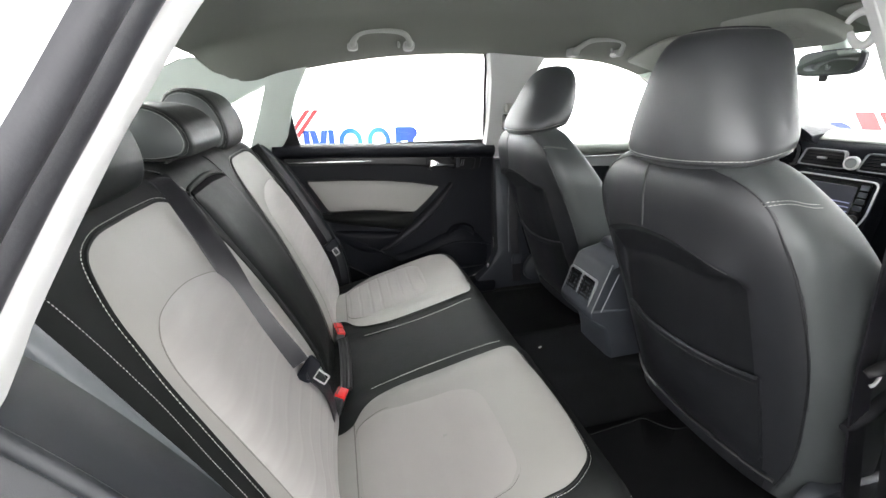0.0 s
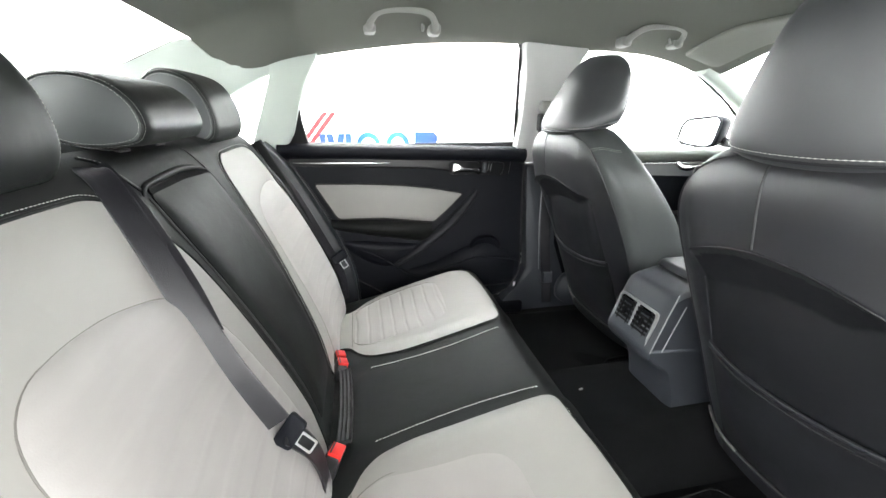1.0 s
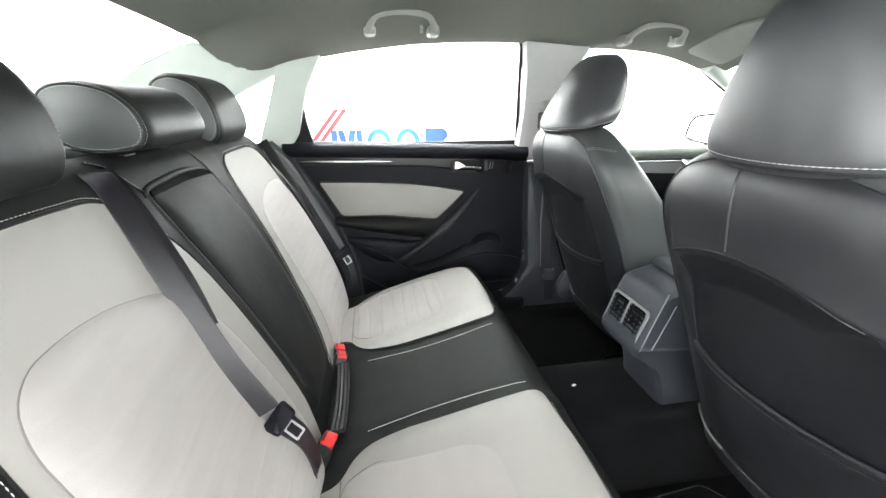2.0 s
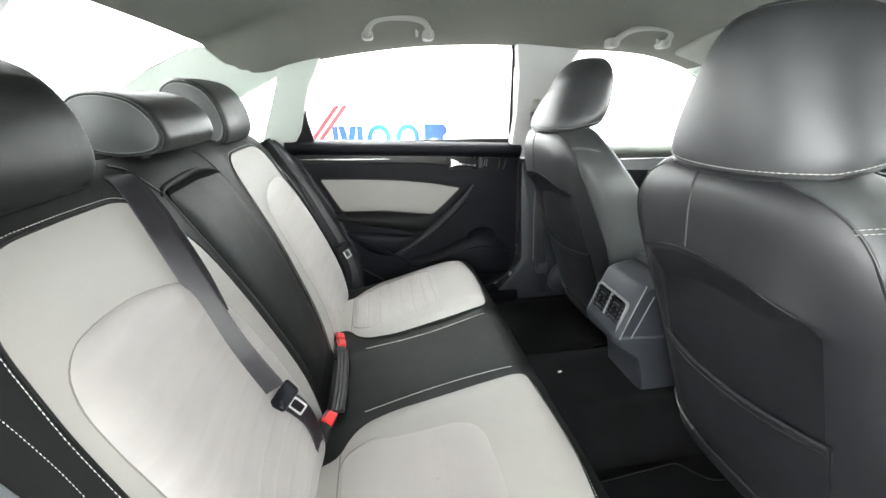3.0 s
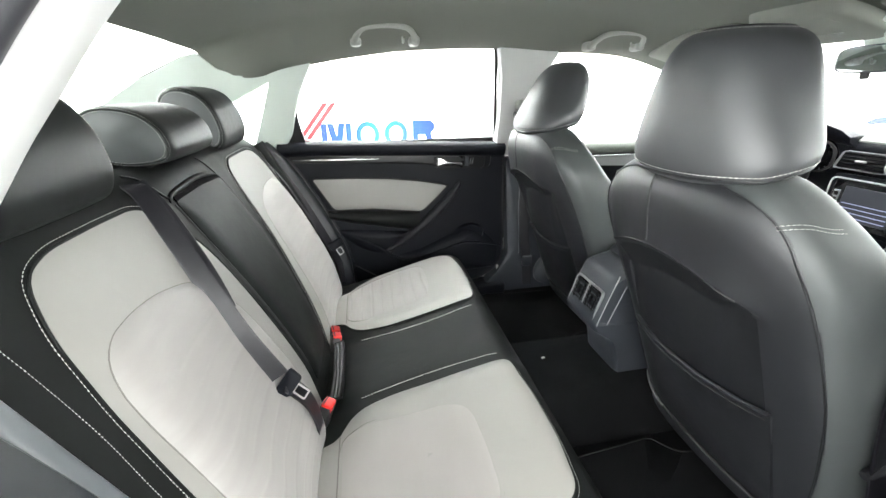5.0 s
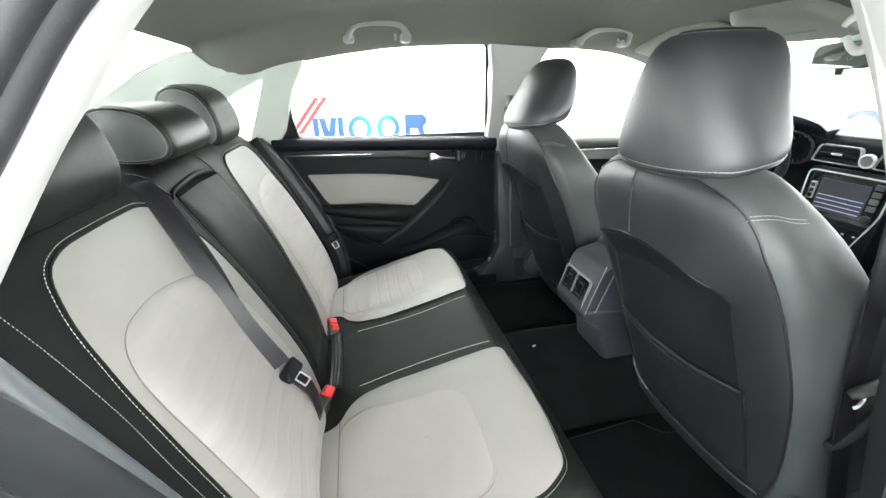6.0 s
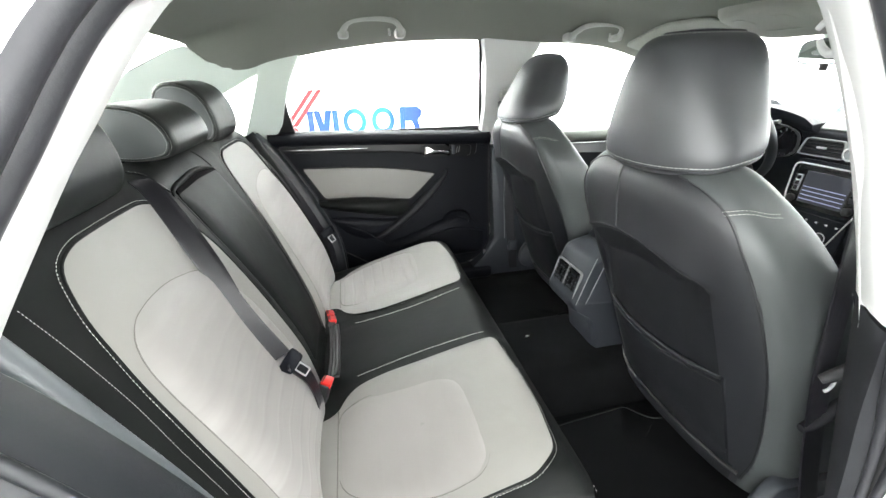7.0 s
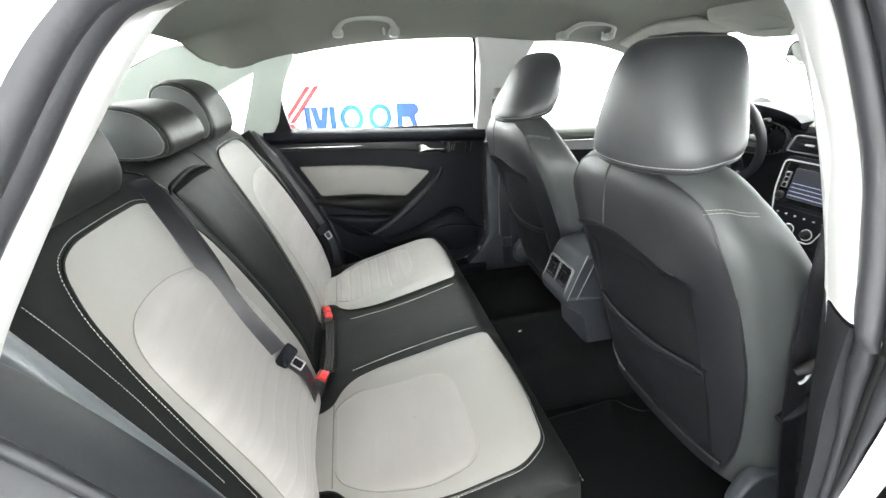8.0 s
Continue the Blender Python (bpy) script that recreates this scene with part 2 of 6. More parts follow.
def loft(rings, caps=True, closed=True):
    n = len(rings[0])
    vs = [Vector(p) for r in rings for p in r]
    fs = []
    for i in range(len(rings) - 1):
        for j in range(n if closed else n - 1):
            k = (j + 1) % n
            fs.append((i * n + j, i * n + k, (i + 1) * n + k, (i + 1) * n + j))
    if caps:
        for base in (0, (len(rings) - 1) * n):
            c = len(vs)
            vs.append(sum((vs[base + j] for j in range(n)), Vector()) / n)
            fs += [(base + j, base + (j + 1) % n, c) for j in range(n)]
    return vs, fs


def spline(pts, per=6, closed=False):
    """Catmull-Rom through the points."""
    pts = [Vector(p) for p in pts]
    n = len(pts)
    out = []
    for i in range(n if closed else n - 1):
        if closed:
            a, b, c, d = (pts[(i + k) % n] for k in (-1, 0, 1, 2))
        else:
            a, b, c, d = (pts[min(n - 1, max(0, i + k))] for k in (-1, 0, 1, 2))
        for s in range(per):
            t = s / per
            out.append(0.5 * ((2 * b) + (c - a) * t + (2 * a - 5 * b + 4 * c - d) * t * t + (3 * b - a - 3 * c + d) * t ** 3))
    if not closed:
        out.append(pts[-1])
    return out


def resample(pts, n, closed=False):
    pts = [Vector(p) for p in pts]
    if closed:
        pts = pts + [pts[0]]
    lens = [0.0]
    for a, b in zip(pts, pts[1:]):
        lens.append(lens[-1] + (b - a).length)
    out, k = [], 0
    m = n if closed else n - 1
    for i in range(n):
        want = lens[-1] * i / m
        while k < len(pts) - 2 and lens[k + 1] < want:
            k += 1
        span = lens[k + 1] - lens[k]
        out.append(pts[k].lerp(pts[k + 1], 0 if span < 1e-9 else min(1, (want - lens[k]) / span)))
    return out


def rounded(pts, r, seg=6):
    """A closed 2D outline with its corners rounded."""
    pts = [Vector(p) for p in pts]
    out = []
    n = len(pts)
    for i in range(n):
        a, b, c = pts[i - 1], pts[i], pts[(i + 1) % n]
        ra = min(r, 0.45 * (a - b).length, 0.45 * (c - b).length)
        p, q = b + (a - b).normalized() * ra, b + (c - b).normalized() * ra
        for s in range(seg + 1):
            t = s / seg
            out.append((1 - t) ** 2 * p + 2 * t * (1 - t) * b + t * t * q)
    return out


def tube(pts, r, sides=8, closed=False, flat=1.0, up=(0, 0, 1)):
    pts = [Vector(p) for p in pts]
    rings = []
    n = len(pts)
    for i, p in enumerate(pts):
        if closed:
            d = pts[(i + 1) % n] - pts[i - 1]
        else:
            d = pts[min(n - 1, i + 1)] - pts[max(0, i - 1)]
        d.normalize()
        a = d.cross(Vector(up))
        if a.length < 1e-4:
            a = d.cross(Vector((1, 0, 0)))
        a.normalize()
        b = a.cross(d)
        rad = r(i / (n - 1)) if callable(r) else r
        rings.append([p + rad * (math.cos(q) * a + flat * math.sin(q) * b) for q in [2 * math.pi * k / sides for k in range(sides)]])
    if closed:
        rings.append(rings[0])
    return loft(rings, caps=not closed)


def sweep(pts, profile, out, side=None):
    """Sweep a closed 2D profile (a, b) along pts; out(p) is the b direction, a = path x out."""
    pts = [Vector(p) for p in pts]
    rings = []
    n = len(pts)
    for i, p in enumerate(pts):
        d = (pts[min(n - 1, i + 1)] - pts[max(0, i - 1)]).normalized()
        o = Vector(out(p) if callable(out) else out)
        o = (o - d * o.dot(d)).normalized()
        a = d.cross(o)
        rings.append([p + a * u + o * v for u, v in profile])
    return loft(rings)


def oval(ru, rv, n=12, power=2.0, cu=0.0, cv=0.0):
    res = []
    for k in range(n):
        q = 2 * math.pi * k / n
        c, s = math.cos(q), math.sin(q)
        res.append((cu + ru * math.copysign(abs(c) ** (2 / power), c), cv + rv * math.copysign(abs(s) ** (2 / power), s)))
    return res


def patch(outline, surface, puff=0.006, sink=0.002, skirt=0.02, rings=9, n=72, power=2.5):
    """A padded panel over a closed (u, v) outline on surface(u, v, height)."""
    o = resample(outline, n, True)
    c = sum(o, Vector((0, 0))) / n
    rs = [[surface(p.x, p.y, -skirt) for p in o]]
    for k in range(rings):
        s = 1 - (k / rings) ** 1.6
        row = []
        for p in o:
            q = c + (p - c) * s
            h = -sink + puff * (1 - s ** power)
            row.append(surface(q.x, q.y, h))
        rs.append(row)
    return loft(rs)


def stitches(pts, dash=0.0055, gap=0.0035, r=0.0008, up=(0, 0, 1)):
    """A row of thread dashes along a line."""
    total = sum((Vector(b) - Vector(a)).length for a, b in zip(pts, pts[1:]))
    count = max(1, int(total / (dash + gap)))
    even = resample(pts, count * 2 + 1)
    shapes = []
    for k in range(count):
        a, b = even[2 * k], even[2 * k + 1]
        d = (b - a).normalized()
        s = d.cross(Vector(up))
        if s.length < 1e-3:
            s = d.cross(Vector((0, 1, 0)))
        s.normalize()
        t = d.cross(s)
        e = a + d * dash
        m = (a + e) / 2
        rings = [[p + w * r * (math.cos(q) * s + math.sin(q) * t) for q in [math.pi / 2 * i for i in range(4)]] for p, w in ((a, 0.3), (m, 1.0), (e, 0.3))]
        shapes.append(loft(rings, caps=False))
    return joined(*shapes)


def box(x0, x1, y0, y1, z0, z1, bevel=0.0):
    bm = bmesh.new()
    bmesh.ops.create_cube(bm, size=1)
    for v in bm.verts:
        v.co = Vector(((x0 + x1) / 2 + v.co.x * (x1 - x0), (y0 + y1) / 2 + v.co.y * (y1 - y0), (z0 + z1) / 2 + v.co.z * (z1 - z0)))
    if bevel:
        bmesh.ops.bevel(bm, geom=bm.edges[:], offset=bevel, segments=3, affect="EDGES", profile=0.5)
    bm.verts.index_update()
    res = [v.co.copy() for v in bm.verts], [tuple(v.index for v in f.verts) for f in bm.faces]
    bm.free()
    return res


def moved(shape, m):
    return [m @ Vector(v) for v in shape[0]], shape[1]


def prism(profile, y0, y1, round_by=0.01, axis="y"):
    """A side profile (x, z) drawn out across the car, its ends rounded off."""
    c = sum((Vector(p) for p in profile), Vector((0, 0))) / len(profile)
    size = max((Vector(p) - c).length for p in profile)
    rings = []
    for y, k in ((y0, 1.0), (y0 + 0.3 * round_by, 0.45), (y0 + round_by, 0.0), (y1 - round_by, 0.0), (y1 - 0.3 * round_by, 0.45), (y1, 1.0)):
        s = 1 - k * round_by / size
        rings.append([(c.x + (p[0] - c.x) * s, y, c.y + (p[1] - c.y) * s) for p in profile])
    return loft(rings)


def slab(outline, y_of, thick, side=1, bulge=0.0):
    """A plate over a closed (x, z) outline, standing at y = side * y_of(x, z) and thick inwards, with a rounded rim."""
    n = len(outline)
    o = [Vector(p) for p in outline]
    c = sum(o, Vector((0, 0))) / n
    size = max((p - c).length for p in o)

    def ring(s, d):
        r = []
        for p in o:
            q = c + (p - c) * s
            r.append((q.x, side * (y_of(q.x, q.y) - d), q.y))
        return r

    e = 0.006 / size
    return loft([ring(1, 0), ring(1, thick * 0.5), ring(1 - 0.4 * e, thick * 0.85), ring(1 - 1.2 * e, thick), ring(0.8, thick + bulge * 0.6), ring(0.4, thick + bulge)])


def lerp_table(table, v):
    """Smooth value at v from a table of (v, value)."""
    if v <= table[0][0]:
        return table[0][1]
    for i in range(len(table) - 1):
        (a, p), (b, q) = table[i], table[i + 1]
        if v <= b:
            t = (v - a) / (b - a)
            pm = table[max(0, i - 1)]
            qn = table[min(len(table) - 1, i + 2)]
            ma = (q - pm[1]) / max(1e-6, b - pm[0]) * (b - a)
            mb = (qn[1] - p) / max(1e-6, qn[0] - a) * (b - a)
            return (2 * t ** 3 - 3 * t * t + 1) * p + (t ** 3 - 2 * t * t + t) * ma + (-2 * t ** 3 + 3 * t * t) * q + (t ** 3 - t * t) * mb
    return table[-1][1]


# ---- the studio ----
def studio():
    solo("ground", box(-9, 9, -8, 8, -0.1, 0.0), floor_white, "pale grey polished studio floor", "floor", "structure")
    X0, X1, Y0, Y1, H = -6.0, 5.0, -6.0, 3.2, 3.8
    solo("wall_far_side", box(X0, X1, Y1, Y1 + 0.2, 0, H), wall_far, "plain white studio backdrop wall, glowing in place of its lighting", "wall", "structure")
    solo("wall_near_side", box(X0, X1, Y0 - 0.2, Y0, 0, H), wall_near, "plain white studio backdrop wall, glowing in place of its lighting", "wall", "structure")
    solo("wall_front", box(X1, X1 + 0.2, Y0, Y1, 0, H), wall_ends, "plain white studio backdrop wall, glowing in place of its lighting", "wall", "structure")
    solo("wall_back", box(X0 - 0.2, X0, Y0, Y1, 0, H), wall_ends, "plain white studio backdrop wall, glowing in place of its lighting", "wall", "structure")
    solo("ceiling", box(X0, X1, Y0, Y1, H, H + 0.2), wall_top, "plain white studio ceiling, glowing in place of its lighting", "ceiling", "structure")
    # Light panels added out of view to light the cabin from above.
    first = None
    for i in range(3):
        at = Vector((-4.0 + 3.9 * i, 1.3, H - 0.03))
        if first is None:
            first = thing("added_ceiling_light", at, "large flat white ceiling light panel, added out of view", "lamp", "studio ceiling lights")
            part("frame", joined(box(at.x - 0.92, at.x + 0.92, at.y - 1.8, at.y - 1.72, H - 0.06, H), box(at.x - 0.92, at.x + 0.92, at.y + 1.72, at.y + 1.8, H - 0.06, H),
                                 box(at.x - 0.92, at.x - 0.84, at.y - 1.72, at.y + 1.72, H - 0.06, H), box(at.x + 0.84, at.x + 0.92, at.y - 1.72, at.y + 1.72, H - 0.06, H)), steel, first, smooth=False)
            part("diffuser", box(at.x - 0.835, at.x + 0.835, at.y - 1.715, at.y + 1.715, H - 0.045, H - 0.004), lamp_mat, first, smooth=False)
        else:
            copy_thing(first, Matrix.Translation(at))


def ring_shape(cx, cz, ro_x, ro_z, w, y, thick=0.012):
    n = 40
    rings = []
    for sx, dy in ((1.0, 0), (1.0, thick), (None, thick), (None, 0), (1.0, 0)):
        r = []
        for k in range(n):
            q = 2 * math.pi * k / n
            a, b = (ro_x, ro_z) if sx else (ro_x - w, ro_z - w)
            r.append((cx + a * math.cos(q), y - dy, cz + b * math.sin(q)))
        rings.append(r)
    return loft(rings, caps=False)


def plate(outline, y, thick=0.012):
    n = len(outline)
    vs = [(p[0], y, p[1]) for p in outline] + [(p[0], y - thick, p[1]) for p in outline]
    return vs, [tuple(range(n)), tuple(range(2 * n - 1, n - 1, -1))] + [(k, (k + 1) % n, n + (k + 1) % n, n + k) for k in range(n)]


def wall_signs():
    y = 3.2
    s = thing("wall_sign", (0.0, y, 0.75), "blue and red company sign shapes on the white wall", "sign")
    h0, h1 = 0.690, 0.930
    for a in (-0.490, -0.262):
        part("bar", plate([(a, h0), (a + 0.056, h0), (a + 0.056, h1), (a, h1)], y), sign_blue, s, smooth=False)
    part("bar", plate([(-0.4335, h1), (-0.385, h0), (-0.311, h0), (-0.2625, h1), (-0.324, h1), (-0.348, h0 + 0.12), (-0.372, h1)], y), sign_blue, s, smooth=False)
    for cx in (-0.055, 0.2175):
        part("ring", ring_shape(cx, 0.815, 0.113, 0.125, 0.048, y), sign_cyan, s, smooth=False)
    part("block", plate([(0.381, h0), (0.436, h0), (0.436, h1 + 0.008), (0.381, h1 + 0.008)], y), sign_blue, s, smooth=False)
    part("block", plate(rounded([(0.437, 0.80), (0.50, 0.80), (0.54, h0), (0.600, h0), (0.560, 0.81), (0.600, 0.85), (0.600, 0.90), (0.56, h1 + 0.006), (0.437, h1 + 0.006)], 0.008, 3), y), sign_blue, s, smooth=False)
    for a in (-0.445, -0.372):
        part("stripe", plate([(a, 1.115), (a + 0.052, 1.115), (a - 0.215, 0.79), (a - 0.267, 0.79)], y), sign_red, s, smooth=False)
    part("stripe", plate([(-0.70, 0.785), (-0.60, 0.785), (-0.535, 0.70), (-0.60, 0.70)], y), sign_red, s, smooth=False)
    # a second one on the wall ahead of the car
    f = thing("wall_sign", (5.0, 2.3, 0.7), "blue and red company sign shapes on the white wall", "sign")
    turn = Matrix.Translation((5.0, 0, 0)) @ Matrix.Rotation(radians(-90), 4, "Z")
    part("ring", moved(ring_shape(-2.40, 0.70, 0.205, 0.188, 0.062, 0), turn), sign_blue, f, smooth=False)
    for dx in (0.0, 0.215):
        part("stripe", moved(plate([(-2.275 + dx, 0.995), (-2.107 + dx, 0.995), (-1.90 + dx, 0.69), (-2.068 + dx, 0.69)], 0), turn), sign_red, f, smooth=False)


# ---- the car's shell ----
def yside(x, z):
    """Half width of the cabin at the glass."""
    return 0.785 - 0.40 * max(0.0, z - 0.97) - 0.10 * max(0.0, -0.50 - x) - 0.05 * max(0.0, x - 1.0)


EDGE = ((-0.70, 1.362), (-0.635, 1.354), (-0.610, 1.340), (-0.592, 1.306), (-0.560, 1.262), (-0.510, 1.242), (-0.44, 1.253), (-0.36, 1.282), (-0.284, 1.300), (-0.10, 1.328), (0.10, 1.347), (0.39, 1.352),
        (0.60, 1.338), (0.75, 1.338), (0.95, 1.320), (1.14, 1.268), (1.30, 1.20))


def roof_z(x):
    return 1.440 - (0.082 if x < 0.3 else 0.115) * ((x - 0.3) / 0.9) ** 2


def liner_z(x, y):
    """Height of the headliner's lower face."""
    ze = lerp_table(EDGE, x)
    u = min(1.0, abs(y) / (yside(x, ze) + 0.004))
    start = 0.50 + 0.35 * min(1.0, max(0.0, (-0.30 - x) / 0.28))
    t = min(1.0, max(0.0, (u - start) / (1 - start)))
    zc = roof_z(x) - 0.008 * u * u
    return zc - (zc - ze + 0.006) * t * t * (3 - 2 * t)


def headliner():
    rows = []
    nx, ny = 181, 61
    for i in range(nx):
        x = -0.63 + 1.80 * i / (nx - 1)
        ze = lerp_table(EDGE, x)
        ye = yside(x, ze) + 0.004
        r = []
        for j in range(ny):
            u = -1 + 2 * j / (ny - 1)
            r.append((x + 0.02 * (1 - u * u), u * ye, liner_z(x, u * ye)))
        rows.append(r)
    low = loft(rows, caps=False, closed=False)
    high = ([Vector(v) + Vector((0, 0, 0.02)) for v in low[0]], low[1])
    up = Vector((0, 0, 0.02))
    edges = [loft([rows[0], [Vector(p) + up for p in rows[0]]], caps=False, closed=False), loft([rows[-1], [Vector(p) + up for p in rows[-1]]], caps=False, closed=False),
             loft([[r[0] for r in rows], [Vector(r[0]) + up for r in rows]], caps=False, closed=False), loft([[r[-1] for r in rows], [Vector(r[-1]) + up for r in rows]], caps=False, closed=False)]
    solo("ceiling_headliner", joined(low, high, *edges), headlining, "grey-green cloth headliner of the car", "headliner", "structure")
    rows2 = []
    for i in range(40):
        x = -0.66 + 1.86 * i / 39
        ze = lerp_table(EDGE, x) + 0.012
        ye = yside(x, ze) + 0.03
        rows2.append([(x, u * ye, roof_z(x) + 0.05 - (roof_z(x) + 0.05 - ze) * abs(u) ** 12) for u in [-1 + k / 12 for k in range(25)]])
    a = loft(rows2, caps=False, closed=False)
    b = ([Vector(v) + Vector((0, 0, 0.004)) for v in a[0]], a[1])
    solo("roof_panel", joined(a, b), paint, "white painted steel roof of the car", "car roof", "structure")


def strip(a, b, depth, mat, name, parent, label="", n=30, bulge=0.006):
    """A moulding between two lines in space, thick away from the viewer side."""
    pa, pb = resample(spline(a, 8), n), resample(spline(b, 8), n)
    rings = []
    for p, q in zip(pa, pb):
        dirn = (q - p).normalized()
        nor = Vector(depth)
        nor = (nor - dirn * nor.dot(dirn)).normalized()
        row = []
        for s in (0.0, 0.03, 0.1, 0.3, 0.5, 0.7, 0.9, 0.97, 1.0):
            row.append(p.lerp(q, s) - nor * (bulge * (1 - (2 * s - 1) ** 4)))
        for s in (1.0, 0.5, 0.0):
            row.append(p.lerp(q, s) + nor * 0.015)
        rings.append(row)
    return part(name, loft(rings), mat, parent, label)


C_SEAL = [(-0.448, 0.93), (-0.40, 1.03), (-0.349, 1.125), (-0.313, 1.185), (-0.282, 1.238), (-0.26, 1.269), (-0.237, 1.289), (-0.19, 1.304)]
B_SEAL = [(0.34, 1.318), (0.382, 1.312), (0.400, 1.296), (0.413, 1.248), (0.424, 1.18), (0.428, 1.12), (0.416, 1.038), (0.403, 0.96), (0.432, 0.842), (0.458, 0.735), (0.478, 0.60), (0.470, 0.45), (0.42, 0.375)]


def y_jamb(z):
    return 0.80 - 0.40 * max(0.0, z - 0.97)


def aperture():
    """The edge of the open door on the near side: rubber seals and the painted jamb round it."""
    low = [(0.32, 0.345), (-0.02, 0.345), (-0.12, 0.37), (-0.22, 0.45), (-0.31, 0.60), (-0.40, 0.76), (-0.445, 0.86)]
    ring2 = spline([Vector(p) for p in C_SEAL], 6) + spline([Vector(p) for p in [(-0.19, 1.304), (0.0, 1.318), (0.2, 1.322), (0.34, 1.318)]], 6)[1:-1] + spline([Vector(p) for p in B_SEAL], 6) + spline([Vector(p) for p in low], 6)
    cen = Vector((0.05, 0.95))
    frame_t = thing("door_frame", (0.05, -0.80, 0.34), "white painted rear door opening with grey rubber seals", "door frame", kind="structure")

    def line(off_out, dy, low_dy):
        res = []
        for p in ring2:
            d = (p - cen).normalized()
            q = p + d * off_out
            k = max(0.0, min(1.0, (0.95 - p.y) / 0.22)) if p.x > 0.3 else 0.0
            res.append(Vector((q.x, -(y_jamb(p.y) + dy + (low_dy - dy) * k), q.y)))
        return res

    slim = [0.0056 + 0.0084 * min(1.0, max(0.0, (p.z - 0.82) / 0.20)) if p.x > 0.3 else 0.0140 for p in line(0.015, 0.004, 0.003)]
    part("inner_seal", tube(line(0.015, 0.004, 0.003), lambda t: slim[min(len(slim) - 1, round(t * (len(slim) - 1)))], 12, True), rubber, frame_t, "dark grey rubber door seal")
    edge = line(0.017, 0.033, 0.0130)
    thick = [0.0052 + 0.0088 * min(1.0, max(0.0, (p.z - 0.82) / 0.20)) if p.x > 0.3 else 0.0140 for p in edge]
    part("outer_seal", tube(edge, lambda t: thick[min(len(thick) - 1, round(t * (len(thick) - 1)))], 12, True), rubber, frame_t, "dark grey rubber door seal")
    part("seal_gap", tube(line(0.022, 0.019, 0.008), 0.007, 8, True), rubber_black, frame_t)
    a, b, c = line(0.015, 0.046, 0.018), line(0.032, 0.056, 0.026), line(0.085, 0.050, 0.022)
    part("painted_jamb", loft([a + a[:1], b + b[:1], c + c[:1], [p + Vector((0, 0.02, 0)) for p in c + c[:1]]], caps=False, closed=False), paint, frame_t, "white painted body edge")


def pane_shape(outline, y_of, side, thick=0.004):
    """A thin pane whose two faces run parallel."""
    o = [Vector(p) for p in outline]
    c = sum(o, Vector((0, 0))) / len(o)

    def ring(s, d):
        return [(q.x, side * (y_of(q.x, q.y) - d), q.y) for q in [c + (p - c) * s for p in o]]

    return loft([ring(s, d) for s, d in ((0.02, 0), (0.4, 0), (0.8, 0), (1, 0), (1, thick), (0.8, thick), (0.4, thick), (0.02, thick))])


def glass_pane(name, outline, y_of, side, label):
    o = solo(name, pane_shape(outline, y_of, side), glass, label, "window", "structure", smooth=False)
    o.visible_shadow = False
    return o


REAR_GLASS = [(-0.335, 1.02), (-0.327, 1.18), (-0.312, 1.215), (-0.28, 1.26), (-0.214, 1.302), (-0.10, 1.322), (0.10, 1.342), (0.385, 1.345), (0.410, 1.322), (0.452, 1.0)]
FRONT_GLASS = [(0.60, 0.98), (0.588, 1.12), (0.592, 1.26), (0.612, 1.310), (0.66, 1.330), (0.76, 1.332), (0.945, 1.316), (1.137, 1.262), (1.32, 1.164), (1.50, 1.04), (1.56, 0.965)]


